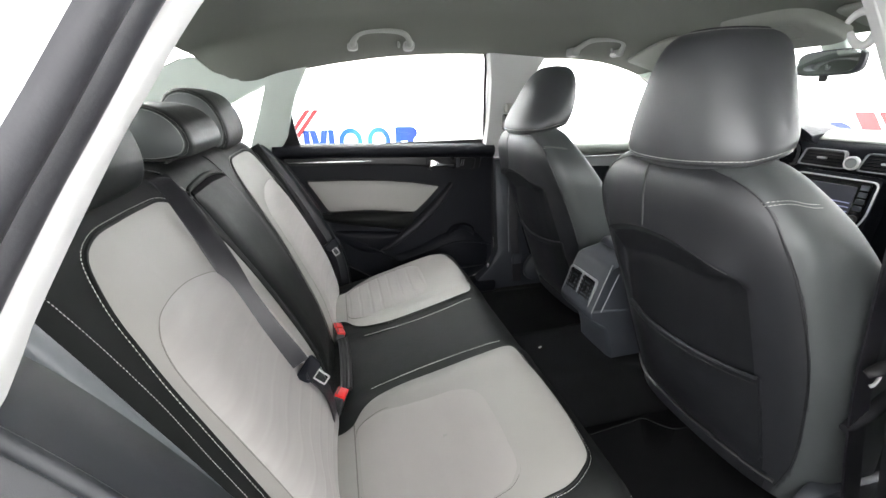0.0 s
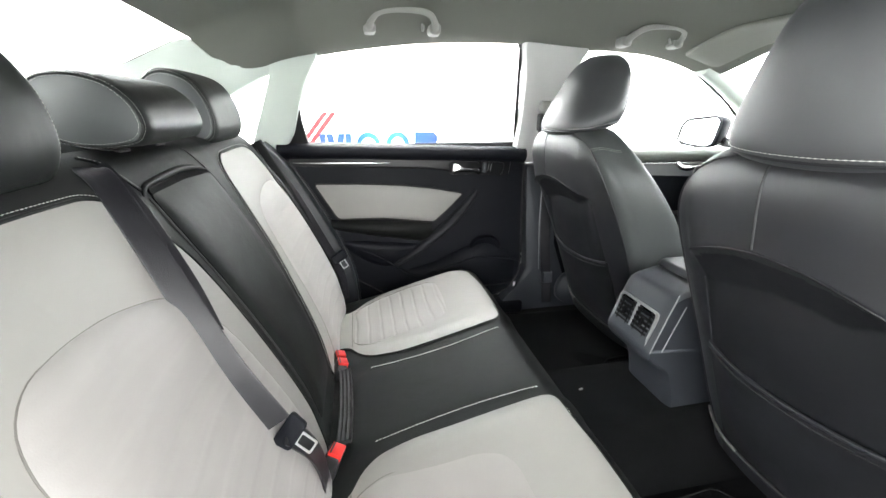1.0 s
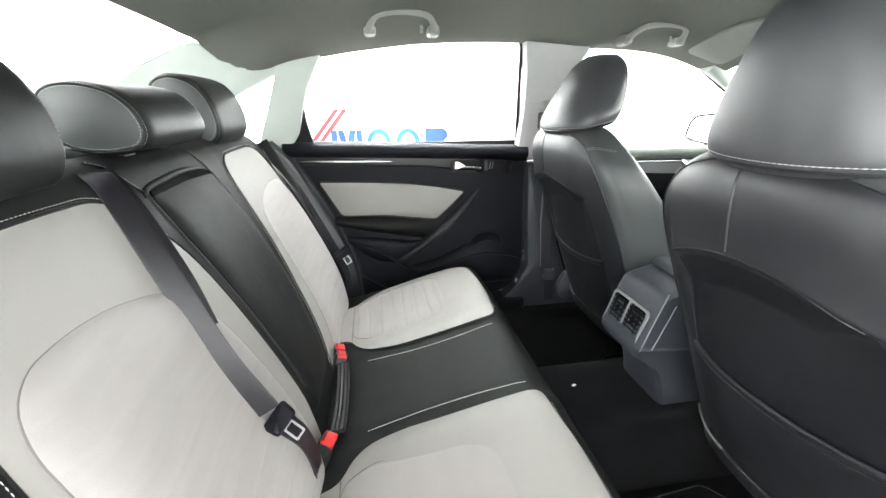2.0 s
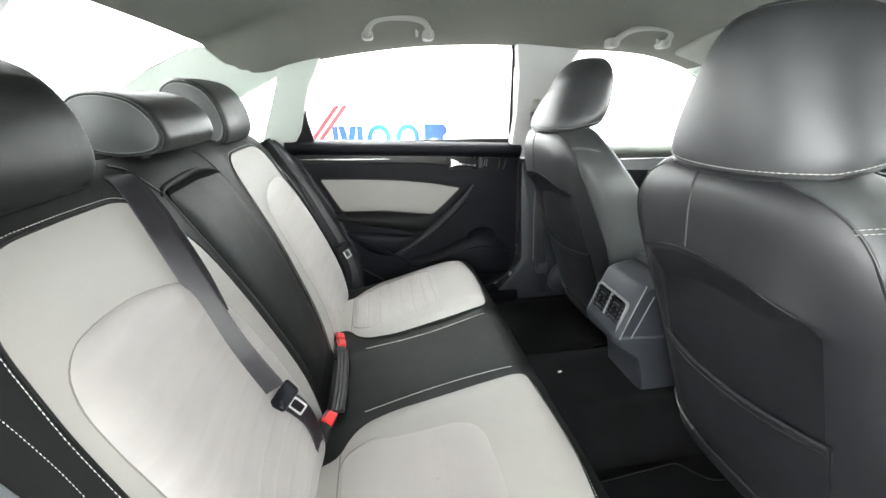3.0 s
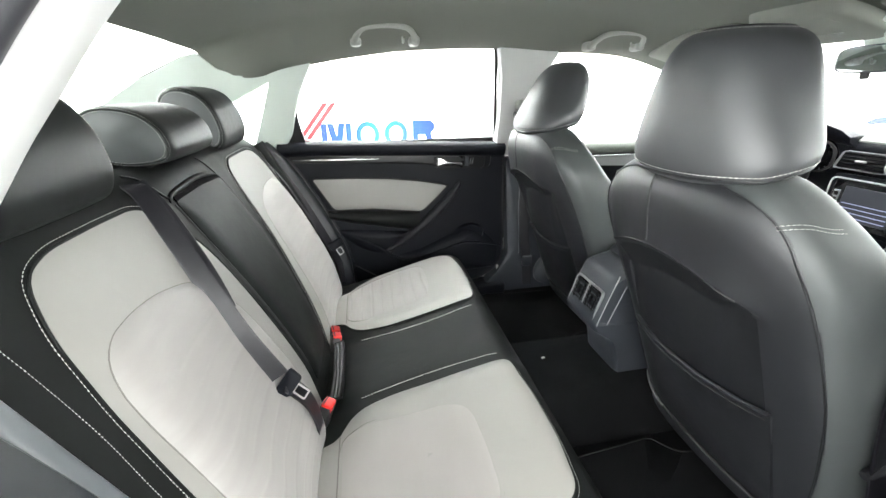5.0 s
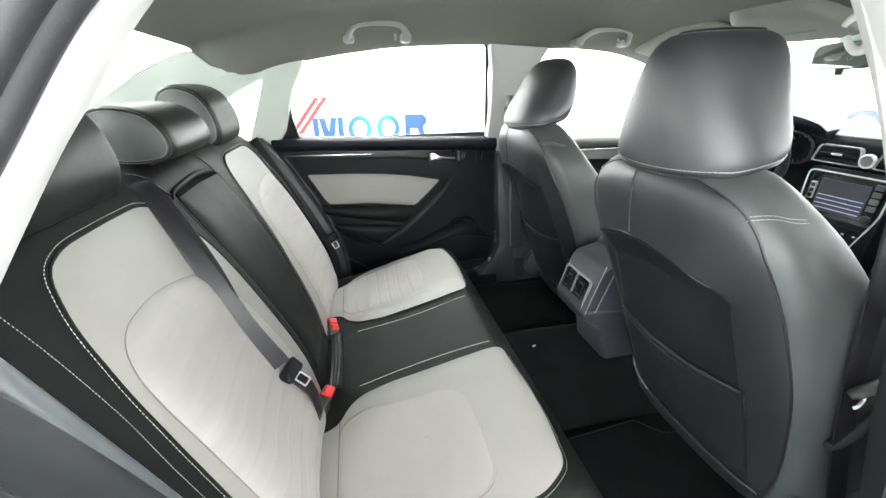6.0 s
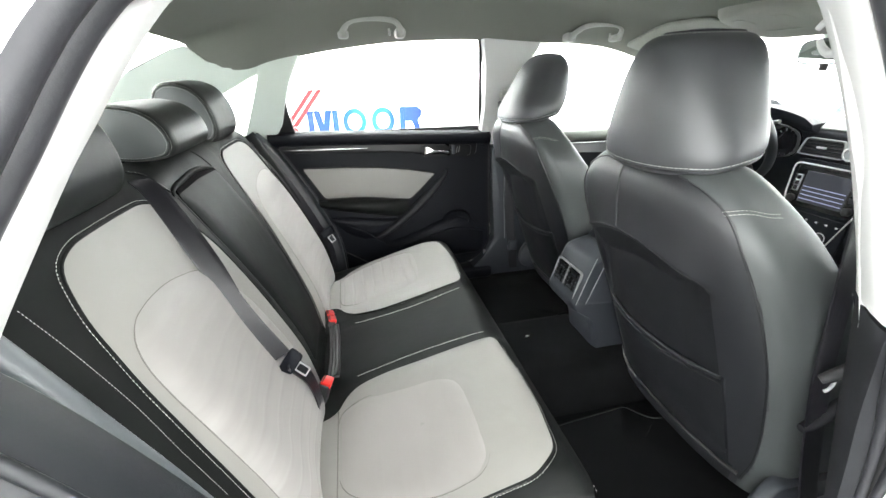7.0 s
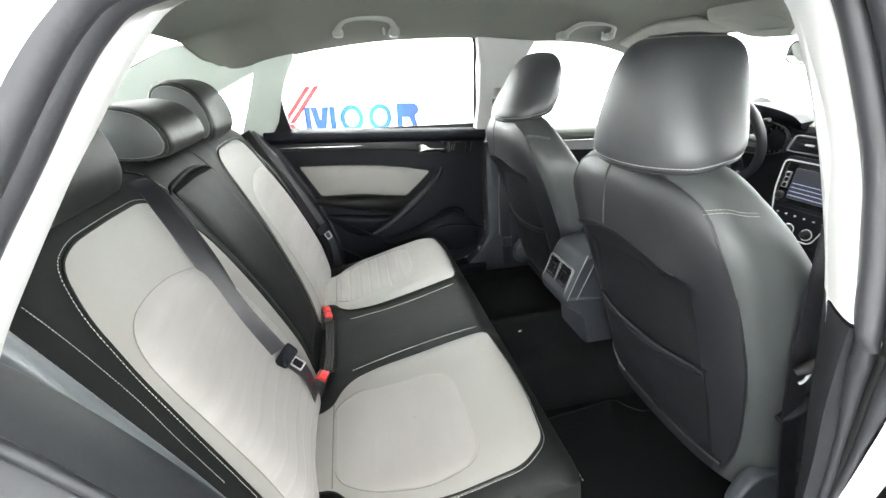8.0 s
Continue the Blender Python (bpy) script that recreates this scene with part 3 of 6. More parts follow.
def shell_sides():
    for side, word in ((1, "far"), (-1, "near")):
        # pillar at the rear: strip in front of the small window, panel behind and above it
        c = thing("trim_rear_pillar", (-0.5, side * 0.70, 1.0), "pale grey plastic rear roof pillar trim", "pillar trim", kind="structure")
        front = [(-0.250, 1.318), (-0.40, 1.310), (-0.412, 1.238), (-0.455, 1.14), (-0.52, 1.00), (-0.41, 0.995), (-0.365, 1.06), (-0.335, 1.15), (-0.31, 1.215)]
        if side > 0:
            part("lower_strip", slab(rounded(front, 0.012, 3), lambda x, z: yside(x, z) + 0.0, 0.035, side, 0.004), trim_light, c)
        upper = [(-0.30, 1.300), (-0.40, 1.290), (-0.50, 1.270), (-0.56, 1.285), (-0.592, 1.318), (-0.612, 1.334), (-0.66, 1.32), (-0.80, 1.258), (-1.08, 1.10), (-1.10, 1.04), (-0.78, 1.06), (-0.585, 1.160), (-0.50, 1.202), (-0.408, 1.245)]
        part("upper_panel", slab(rounded(upper, 0.01, 3), lambda x, z: yside(x, z) - 0.004, 0.03, side, 0.002), trim_light, c)
        base = [(-0.50, 1.03), (-1.10, 1.05), (-1.10, 0.60), (-0.55, 0.60)]
        part("base_panel", slab(rounded(base, 0.02, 3), lambda x, z: yside(x, z) - 0.004, 0.03, side), trim_light, c)
        glass_pane("window_quarter_" + word, rounded([(-0.395, 1.25), (-0.60, 1.15), (-0.80, 1.05), (-0.525, 1.01)], 0.015, 3), lambda x, z: yside(x, z) + 0.012, side, "small clear quarter window in the rear pillar")
        # middle pillar
        b = thing("trim_middle_pillar", (0.52, side * 0.72, 0.34), "middle pillar trim, pale above and charcoal below", "pillar trim", kind="structure")
        up = [(0.405, 1.352), (0.43, 1.25), (0.445, 1.10), (0.445, 0.937), (0.60, 0.937), (0.605, 1.12), (0.608, 1.26), (0.645, 1.338)]
        # near cover whitened to carry its stronger light
        part("upper_cover", slab(rounded(up, 0.012, 3), lambda x, z: yside(x, z) + 0.005 - 0.02 * max(0, 1.1 - z), 0.045, side, 0.006), pillar_grey if side > 0 else trim_white_lit, b, "pale plastic cover, whitened by light on the near side")
        if side > 0:
            edge = [(0.438, 1.215), (0.452, 1.10), (0.452, 0.945)]
            part("edge_moulding", sweep(spline([(x, yside(x, z) + 0.001 - 0.02 * max(0, 1.1 - z), z) for x, z in edge], 6), oval(0.010, 0.006, 12, 2.6), (1, 0, 0)), trim_white_lit, b, "white edge moulding")
        lo = [(0.49, 0.932), (0.50, 0.70), (0.515, 0.50), (0.46, 0.40), (0.40, 0.345), (0.40, 0.30), (0.80, 0.30), (0.80, 0.345), (0.70, 0.42), (0.635, 0.60), (0.60, 0.932)]
        if side < 0:
            lo = [(0.56, 0.932), (0.60, 0.70), (0.66, 0.50), (0.66, 0.30), (0.80, 0.30), (0.80, 0.345), (0.74, 0.42), (0.70, 0.60), (0.63, 0.932)]
        part("lower_cover", slab(rounded(lo, 0.012, 3), lambda x, z: 0.775 - 0.05 * max(0, 0.45 - z), 0.055, side, 0.01), trim_grey if side > 0 else moulding_dark, b, "charcoal plastic cover")
        # front pillar
        a = thing("trim_front_pillar", (1.4, side * 0.68, 1.1), "pale grey front roof pillar trim", "pillar trim", kind="structure")
        line = [(1.12, side * (yside(1.12, 1.28) - 0.03), 1.285), (1.30, side * (yside(1.3, 1.2) - 0.035), 1.195), (1.52, side * (yside(1.52, 1.06) - 0.04), 1.06), (1.66, side * (yside(1.66, 0.97) - 0.05), 0.955)]
        part("cover", sweep(spline(line, 6), oval(0.028, 0.035, 12, 2.6), (0, 1, 0.3)), trim_light, a)
        glass_pane("window_front_" + word, rounded(FRONT_GLASS, 0.006, 2), lambda x, z: yside(x, z) + 0.01, side, "clear front side window")
        # lower body skin
        solo("body_side_" + word, joined(box(-1.1, -0.56, side * 0.83, side * 0.86, 0.35, 1.0), box(0.56, 1.75, side * 0.83, side * 0.86, 0.30, 0.96)) if side < 0
             else box(-1.1, 1.75, 0.83, 0.86, 0.30, 0.97), paint, "white painted lower body side of the car", "car body", "structure")
    glass_pane("window_rear_door_far", rounded(REAR_GLASS, 0.006, 2), lambda x, z: yside(x, z) + 0.01, 1, "clear rear side window")
    # rear and front screens
    for name, pts, label in (("window_rear", ((-0.615, 0.60, 1.365, 0.04), (-1.16, 0.62, 1.08, 0.02)), "clear rear window of the car"),
                             ("window_windscreen", ((1.165, 0.60, 1.345, 0.03), (1.84, 0.70, 1.02, 0.07)), "clear windscreen of the car")):
        rows = []
        (xa, ya, za, ca), (xb, yb, zb, cb) = pts
        sgn = 1 if xb > xa else -1
        for i in range(13):
            t = i / 12
            w = ya + (yb - ya) * t
            crown = ca + (cb - ca) * t
            rows.append([(xa + (xb - xa) * t + sgn * crown * (1 - u * u), u * w, za + (zb - za) * t + 0.03 * math.sin(math.pi * t) + 0.025 * (1 - u * u) * (1 - t)) for u in [-1 + k / 10 for k in range(21)]])
        up = Vector((0, 0, 0.005))
        rings = [[Vector(p) for p in r] + [Vector(p) + up for p in reversed(r)] for r in rows]
        n = len(rings[0])
        vs, fs = loft(rings, caps=False)
        last = (len(rings) - 1) * n
        for base in (0, last):
            fs += [(base + j, base + j + 1, base + n - 2 - j, base + n - 1 - j) for j in range(n // 2 - 1)]
        o = solo(name, (vs, fs), glass, label, "window", "structure")
        o.visible_shadow = False
    # black border of the rear window along the pillar
    for side in (1, -1):
        solo("trim_rear_window_edge", tube([(-0.60, side * 0.602, 1.347), (-0.80, side * 0.60, 1.257), (-1.05, side * 0.60, 1.125)], 0.0016, 6), trim_grey, "thin black rubber edge of the rear window", "window seal", "structure")
    solo("trim_parcel_shelf", box(-1.16, -0.585, -0.66, 0.66, 1.03, 1.05, 0.006), shelf_cloth, "dark grey cloth parcel shelf behind the rear seat", "parcel shelf", "structure")
    solo("wall_side_far", box(-0.80, 0.02, 0.800, 0.825, 0.28, 1.0), trim_dark, "black inner body side behind the rear seat", "panel", "structure")
    solo("wall_boot", box(-0.80, -0.78, -0.76, 0.76, 0.28, 1.03), trim_dark, "black panel behind the rear seat", "panel", "structure")


def near_pillars():
    n = thing("trim_door_edge", (0.1, -0.72, 0.9), "pale grey pillar mouldings beside the open door, whitened as if brightly lit", "pillar trim", kind="structure")

    def seal3(p, d=0.0):
        return (p[0], -(y_jamb(p[1]) - d), p[1])

    c_in = [(-0.225, -0.575, 1.316), (-0.245, -0.575, 1.308), (-0.271, -0.577, 1.284), (-0.30, -0.589, 1.247), (-0.321, -0.602, 1.214), (-0.350, -0.621, 1.168), (-0.412, -0.666, 1.054), (-0.43, -0.682, 1.013), (-0.45, -0.70, 0.975)]
    c_out = [seal3(p, 0.012) for p in reversed(C_SEAL[:-1])]
    strip(c_in, c_out, (-0.8, 0.3, 0.2), trim_white_lit, "rear_moulding", n)
    b_out = [seal3(p, 0.012) for p in B_SEAL[1:8]]
    b_in = [(0.425, -0.585, 1.318), (0.443, -0.592, 1.294), (0.460, -0.614, 1.236), (0.469, -0.635, 1.184), (0.474, -0.661, 1.119), (0.473, -0.698, 1.030), (0.475, -0.712, 0.982)]
    b_out[-1] = (0.409, -0.788, 0.982)
    strip(b_in, b_out, (0.8, 0.3, 0.0), trim_white_lit, "middle_moulding", n)
    l_out = [(0.409, -0.788, 0.977), (0.428, -0.788, 0.86), (0.458, -0.788, 0.735), (0.478, -0.788, 0.60), (0.470, -0.788, 0.45), (0.42, -0.79, 0.36)]
    l_in = [(0.476, -0.713, 0.978), (0.508, -0.715, 0.873), (0.536, -0.713, 0.785), (0.583, -0.713, 0.653), (0.63, -0.713, 0.54), (0.64, -0.71, 0.36)]
    strip(l_in, l_out, (0.8, 0.3, 0.0), moulding_dark, "lower_moulding", n, "dark grey plastic moulding")
    top_in = [(-0.225, -0.575, 1.318), (0.0, -0.60, 1.335), (0.2, -0.605, 1.345), (0.425, -0.585, 1.320)]
    top_out = [(-0.21, -0.655, 1.302), (0.0, -0.655, 1.316), (0.2, -0.652, 1.32), (0.382, -0.655, 1.312)]
    strip(top_in, top_out, (0, 0.2, 0.9), headlining, "roof_edge", n)


def car_floor():
    prof = []
    for k in range(61):
        y = -0.78 + 1.56 * k / 60
        t = max(0.0, 1 - (abs(y) / 0.20) ** 2) ** 0.5 if abs(y) < 0.20 else 0
        prof.append((y, 0.295 + 0.125 * min(1.0, t * 1.25) ** 1.0))
    rings = [[(x, y, z - (0.0 if i else 0.02)) for y, z in prof] for i, x in enumerate((-0.30, -0.25, 0.0, 0.2, 0.4, 0.6, 0.8, 1.0, 1.3, 1.65))]
    a = loft(rings, caps=False, closed=False)
    b = ([Vector(v) - Vector((0, 0, 0.03)) for v in a[0]], a[1])
    solo("floor", joined(a, b), carpet, "black carpet on the car floor and centre tunnel", "floor", "structure")
    for side in (1, -1):
        out = rounded([(0.16, side * 0.265), (0.36, side * 0.252), (0.603, side * 0.228), (0.622, side * 0.262), (0.650, side * 0.290), (0.72, side * 0.296), (0.80, side * 0.30), (0.80, side * 0.66), (0.16, side * 0.68)], 0.02, 5)
        rings = [[(p.x, p.y, z) for p in [c + (q - c) * s for q in out]] for s, z in ((1, 0.297), (1, 0.305), (0.985, 0.309), (0.5, 0.309)) for c in [Vector((0.45, side * 0.45))]]
        mat = thing("floor_mat", (0.45, side * 0.45, 0.297), "black cloth floor mat with a bound edge in the rear footwell", "floor mat", "floor mats")
        part("cloth", loft(rings), mat_cloth, mat)
        part("binding", tube([(p.x, p.y, 0.308) for p in resample(out, 120, True)], 0.0030, 8, True), shelf_cloth, mat, "black bound edge")
    for side in (1, -1):
        solo("sill_trim", box(-0.25, 0.50, side * 0.69, side * 0.79, 0.30, 0.355, 0.012) if side > 0 else box(-0.25, 0.46, -0.785, -0.69, 0.30, 0.355, 0.012), trim_dark, "charcoal plastic door sill trim", "sill trim", "structure")
    solo("wall_bulkhead", box(1.66, 1.70, -0.78, 0.78, 0.26, 0.95), trim_dark, "black footwell bulkhead", "panel", "structure")
    # a tiny pale scrap on the tunnel carpet
    solo("scrap", joined(moved(box(-0.006, 0.006, -0.003, 0.003, 0, 0.003, 0.001), pose(0.393, 0.024, 0.421, 0, 0, 20))), thread, "tiny white scrap lying on the tunnel carpet", "scrap")


# ---- rear bench ----
BACK = ((0.0, -0.245, 0.430), (0.06, -0.258, 0.490), (0.20, -0.284, 0.610), (0.40, -0.342, 0.760), (0.62, -0.410, 0.905), (0.82, -0.472, 1.030), (0.90, -0.497, 1.068), (1.0, -0.540, 1.085))
BACK_X = [(w, x) for w, x, z in BACK]
BACK_Z = [(w, z) for w, x, z in BACK]


def back_w(z):
    lo, hi = 0.0, 0.95
    for _ in range(30):
        m = (lo + hi) / 2
        if lerp_table(BACK_Z, m) < z:
            lo = m
        else:
            hi = m
    return lo


def back_at(y, z, h):
    """A point of the backrest's face at height z, h in front of it."""
    w = back_w(z)
    x = lerp_table(BACK_X, w)
    e = 0.01
    dx = lerp_table(BACK_X, min(1, w + e)) - lerp_table(BACK_X, max(0, w - e))
    dz = lerp_table(BACK_Z, min(1, w + e)) - lerp_table(BACK_Z, max(0, w - e))
    ln = math.hypot(dx, dz)
    nx, nz = dz / ln, -dx / ln
    a = abs(y)
    swell = 0.016 * math.exp(-((a - 0.50) / 0.07) ** 2) * (1 - w) + 0.006 * math.exp(-((a - 0.20) / 0.05) ** 2) * (1 - w)
    return Vector((x + nx * (h + swell), y, z + nz * (h + swell)))


def cush_z(x):
    return lerp_table(((-0.30, 0.462), (-0.20, 0.484), (0.0, 0.530), (0.12, 0.560), (0.18, 0.574), (0.215, 0.574), (0.245, 0.555)), x)


def cush_at(x, y, h):
    a = abs(y)
    swell = 0.008 * math.exp(-((a - 0.36) / 0.16) ** 2) + 0.007 * math.exp(-((a - 0.195) / 0.035) ** 2) * max(0.0, min(1.0, (x + 0.22) / 0.10)) - 0.019 * math.exp(-((x + 0.03) / 0.11) ** 2) * math.exp(-((a - 0.38) / 0.12) ** 2)
    return Vector((x, y, cush_z(x) + swell + h))


def headrest(parent, cy, half, low, high):
    """A padded headrest: side profile drawn across, with stitched ends."""
    h = high - low
    f = -0.012 if h > 0.13 else 0.010
    prof = spline([(f - 0.482, low + 0.05 * h), (f - 0.464, low + 0.20 * h), (f - 0.463, low + 0.40 * h), (f - 0.476, low + 0.66 * h), (f - 0.505, low + 0.89 * h), (f - 0.550, low + h), (f - 0.590, low + 0.97 * h), (f - 0.612, low + 0.80 * h), (f - 0.612, low + 0.45 * h), (f - 0.59, low + 0.12 * h), (f - 0.54, low)], 4, True)
    c = Vector((f - 0.538, low + 0.5 * h))
    rings = []
    dome = [(1.0 - 0.095 * q * q, q) for q in (0.05, 0.2, 0.4, 0.6, 0.75, 0.84)] + [(0.927, 0.888), (0.90, 0.935), (0.86, 0.972), (0.81, 0.995), (0.74, 1.0), (0.4, 1.012)]
    steps = [(-t, q) for t, q in dome] + [(0, 1.015)] + list(reversed(dome))
    for t, s in steps:
        rings.append([(c.x + (p.x - c.x) * s, cy + t * half, c.y + (p.y - c.y) * s) for p in prof])
    hr = part("headrest", loft(rings[6:-6], caps=False), rear_headrest_lit, parent, "black leather headrest with white stitching")
    # end panels take the lit side tone: light from the door as colour
    for end in (rings[:7], rings[-7:]):
        part("end_panel", loft(end), lit_side_leather, hr, "leather end panel in a lit tone")
    for sgn in (-1, 1):
        rows = []
        for s, t in ((0.842, 0.9335), (0.934, 0.902)):
            line = [Vector((c.x + (p.x - c.x) * s, cy + sgn * (t * half + 0.0005), c.y + (p.y - c.y) * s)) for p in prof]
            rows.append(stitches(line + line[:1], 0.0036, 0.0012, 0.0004, (0, 1, 0)))
        seam = [Vector((c.x + (p.x - c.x) * 0.888, cy + sgn * (0.925 * half), c.y + (p.y - c.y) * 0.888)) for p in prof]
        part("piping", tube(seam, 0.0018, 6, True), rear_headrest_lit, hr)
        tagged(part("stitching", joined(*rows), thread_fine, hr, "white thread"), kind="stuff")
    for d in (-half * 0.5, half * 0.5):
        part("post", tube([(-0.535, cy + d, 1.03), (-0.54, cy + d, low + 0.03)], 0.006, 8), chrome, hr, "chrome headrest post")
        part("guide", box(-0.555, -0.515, cy + d - 0.018, cy + d + 0.018, 1.066, 1.082, 0.004), rubber_black, hr)
    return hr


def rear_seat():
    s = thing("rear_bench_seat", (0.0, 0.0, 0.30), "three-place rear bench in black leather with cream centre panels", "car seat")
    # backrest core in black
    nW = 26
    prof = []
    for k in range(nW + 1):
        w = k / nW
        prof.append((lerp_table(BACK_X, w), lerp_table(BACK_Z, w)))
    prof += [(-0.585, 1.078), (-0.62, 1.04), (-0.62, 0.7), (-0.55, 0.42), (-0.40, 0.40)]
    cx, cz = -0.45, 0.75
    rings = []
    ys = [-0.618, -0.616, -0.611, -0.604, -0.593] + [-0.58 + 1.16 * k / 58 for k in range(59)] + [0.593, 0.604, 0.611, 0.616, 0.618]
    for y in ys:
        a = abs(y)
        r = []
        drop = max(0.0, (a - 0.575) / 0.043)
        inset = 1 - 0.055 * drop ** 2.2
        for i, (x, z) in enumerate(prof):
            if i <= nW and z < 1.06:
                p = back_at(y, z, 0.0)
                if i == 0:
                    p = Vector((x, y, z))
            else:
                p = Vector((x, y, z))
            top = 0.0
            if z > 0.98:
                top = -0.03 * max(0, (a - 0.49) / 0.145) ** 2 * (z - 0.98) / 0.1
            groove = 0.0
            for g in (0.150, 0.215):
                groove += 0.0035 * math.exp(-((a - g) / 0.006) ** 2) if i <= nW else 0
            r.append((cx + (p.x - cx) * inset - groove, y, cz + (p.z - cz) * inset + top))
        rings.append(r)
    part("backrest", loft(rings), leather_black, s, "black leather backrest")
    rows_back, rows_cush = [], []
    for sg in (1, -1):
        # cream insert of the outer place, its padded middle, and the stitched seams round them
        o = [(0.120, 0.48), (0.130, 0.60), (0.150, 0.72), (0.180, 0.84), (0.192, 0.935), (0.198, 0.985)] if sg > 0 else [(0.120, 0.48), (0.126, 0.58), (0.134, 0.68), (0.141, 0.78), (0.146, 0.87), (0.158, 0.93), (0.188, 0.98)]
        o += [(0.217, 1.022), (0.262, 1.041), (0.36, 1.043), (0.46, 1.042), (0.512, 1.028), (0.545, 0.975), (0.566, 0.88), (0.577, 0.79), (0.583, 0.68), (0.583, 0.48)]
        out = rounded([(sg * a, b) for a, b in o], 0.03, 5)
        part("cream_panel", patch(out, back_at, 0.003, -0.002, 0.015, 8, 110, 8), leather_cream, s, "cream leather backrest panel")
        i = [(0.185, 0.47), (0.198, 0.70), (0.214, 0.82), (0.238, 0.882), (0.285, 0.915), (0.37, 0.936), (0.44, 0.941), (0.495, 0.938), (0.527, 0.920), (0.543, 0.888), (0.550, 0.84), (0.553, 0.75), (0.554, 0.60), (0.552, 0.47)]
        inn = rounded([(sg * a, b) for a, b in i], 0.035, 6)
        part("pleated_panel", patch(inn, back_at, 0.010, -0.0045, 0.006, 12, 120, 14.0), cream_back, s, "cream pleated leather panel")
        part("groove", tube([back_at(p.x, p.y, 0.0042) for p in resample(inn, 140, True)], 0.0009, 6, True), seam_crease_shade, s)
        ring = resample(out, 150, True)
        part("seam", tube([back_at(p.x, p.y, 0.002) for p in ring], 0.0024, 6, True), leather_black, s)
        c = sum(ring, Vector((0, 0))) / len(ring)
        rows_back.append(stitches([back_at(p.x, p.y, 0.0018) for p in [c + (q - c) * 1.016 for q in ring] if 0.5 < p.y], 0.0042, 0.0017, 0.0006, (1, 0, 0.3)))
        edge = spline([(sg * 0.604, 0.72), (sg * 0.600, 0.80), (sg * 0.590, 0.88), (sg * 0.587, 0.96), (sg * 0.588, 1.02)], 8)
        rows_back.append(stitches([back_at(p.x, p.y, 0.0012) for p in edge], 0.0026, 0.0018, 0.0006, (1, 0, 0.3)))
        # cushion
        co = [(-0.285, 0.262), (-0.214, 0.252), (-0.190, 0.202), (-0.155, 0.173), (-0.08, 0.158), (0.10, 0.160), (0.205, 0.165), (0.218, 0.30), (0.218, 0.42), (0.205, 0.53), (0.15, 0.568), (0.02, 0.570), (-0.10, 0.555), (-0.17, 0.515), (-0.205, 0.470), (-0.285, 0.460)]
        cout = rounded([(a, sg * b) for a, b in co], 0.025, 5)
        part("cushion_panel", patch(cout, cush_at, 0.004, -0.003, 0.012, 9, 110, 8), leather_cream, s, "cream leather seat panel")
        ci = [(-0.206, 0.255), (-0.15, 0.226), (-0.10, 0.232), (0.03, 0.240), (0.070, 0.262), (0.086, 0.30), (0.092, 0.40), (0.088, 0.500), (0.060, 0.530), (-0.02, 0.540), (-0.13, 0.51), (-0.205, 0.458)]
        cinn = rounded([(a, sg * b) for a, b in ci], 0.04, 6)
        part("seat_pleats", patch(cinn, cush_at, 0.004, -0.0050, 0.006, 12, 120, 14.0), cream_seat if sg > 0 else cream_plain, s, "cream pleated leather seat panel")
        cross = [(-0.208, sg * (0.245 + 0.225 * k / 20)) for k in range(21)]
        part("seam", tube([cush_at(a, b, 0.0066) for a, b in cross], 0.0012, 6), seam_crease_shade, s)
        part("groove", tube([cush_at(p.x, p.y, 0.0058) for p in resample(cinn, 140, True)], 0.0009, 6, True), seam_crease_shade, s)
        cring = resample(cout, 150, True)
        part("seam", tube([cush_at(p.x, p.y, 0.001) for p in cring], 0.0026, 6, True), leather_black, s)
        cc = sum(cring, Vector((0, 0))) / len(cring)
        rows_cush.append(stitches([cush_at(-0.16 + 0.35 * k / 40, sg * (0.130 - 0.012 * math.sin(math.pi * k / 40)), 0.0008) for k in range(41)], 0.0065, 0.0012, 0.0011))
        rows_cush.append(stitches([cush_at(p.x, p.y, -0.001) for p in [cc + (q - cc) * 1.022 for q in cring] if p.x > -0.1 and abs(p.y) > 0.2], 0.0042, 0.0024, 0.0006))
    for row in rows_back + rows_cush:
        tagged(part("stitching", row, thread, s, "white thread"), kind="stuff")
    # cushion core
    rings = []
    for y in [-0.60, -0.598, -0.590, -0.575] + [-0.56 + 1.12 * k / 48 for k in range(49)] + [0.575, 0.590, 0.598, 0.60]:
        a = abs(y)
        drop = max(0.0, (a - 0.555) / 0.045)
        r = []
        for k in range(24):
            x = -0.30 + 0.545 * k / 23
            p = cush_at(x, y, -0.002 - 0.022 * drop ** 2)
            if abs(a - 0.150) < 0.012:
                p.z -= 0.003
            r.append((p.x - 0.02 * drop ** 2 * (k / 23), y, p.z))
        nose = 0.012 * drop ** 2
        r += [(0.262 - nose, y, 0.528), (0.268 - nose, y, 0.49), (0.255 - nose, y, 0.44), (0.215 - nose, y, 0.36), (0.19 - nose, y, 0.30), (-0.30, y, 0.30)]
        rings.append(r)
    part("cushion", loft(rings), leather_black, s, "black leather seat cushion")
    tagged(part("stitching", stitches([(0.266, -0.585 + 1.17 * k / 60, 0.515) for k in range(61)], 0.005, 0.004, 0.0008), thread, s, "white thread"), kind="stuff")
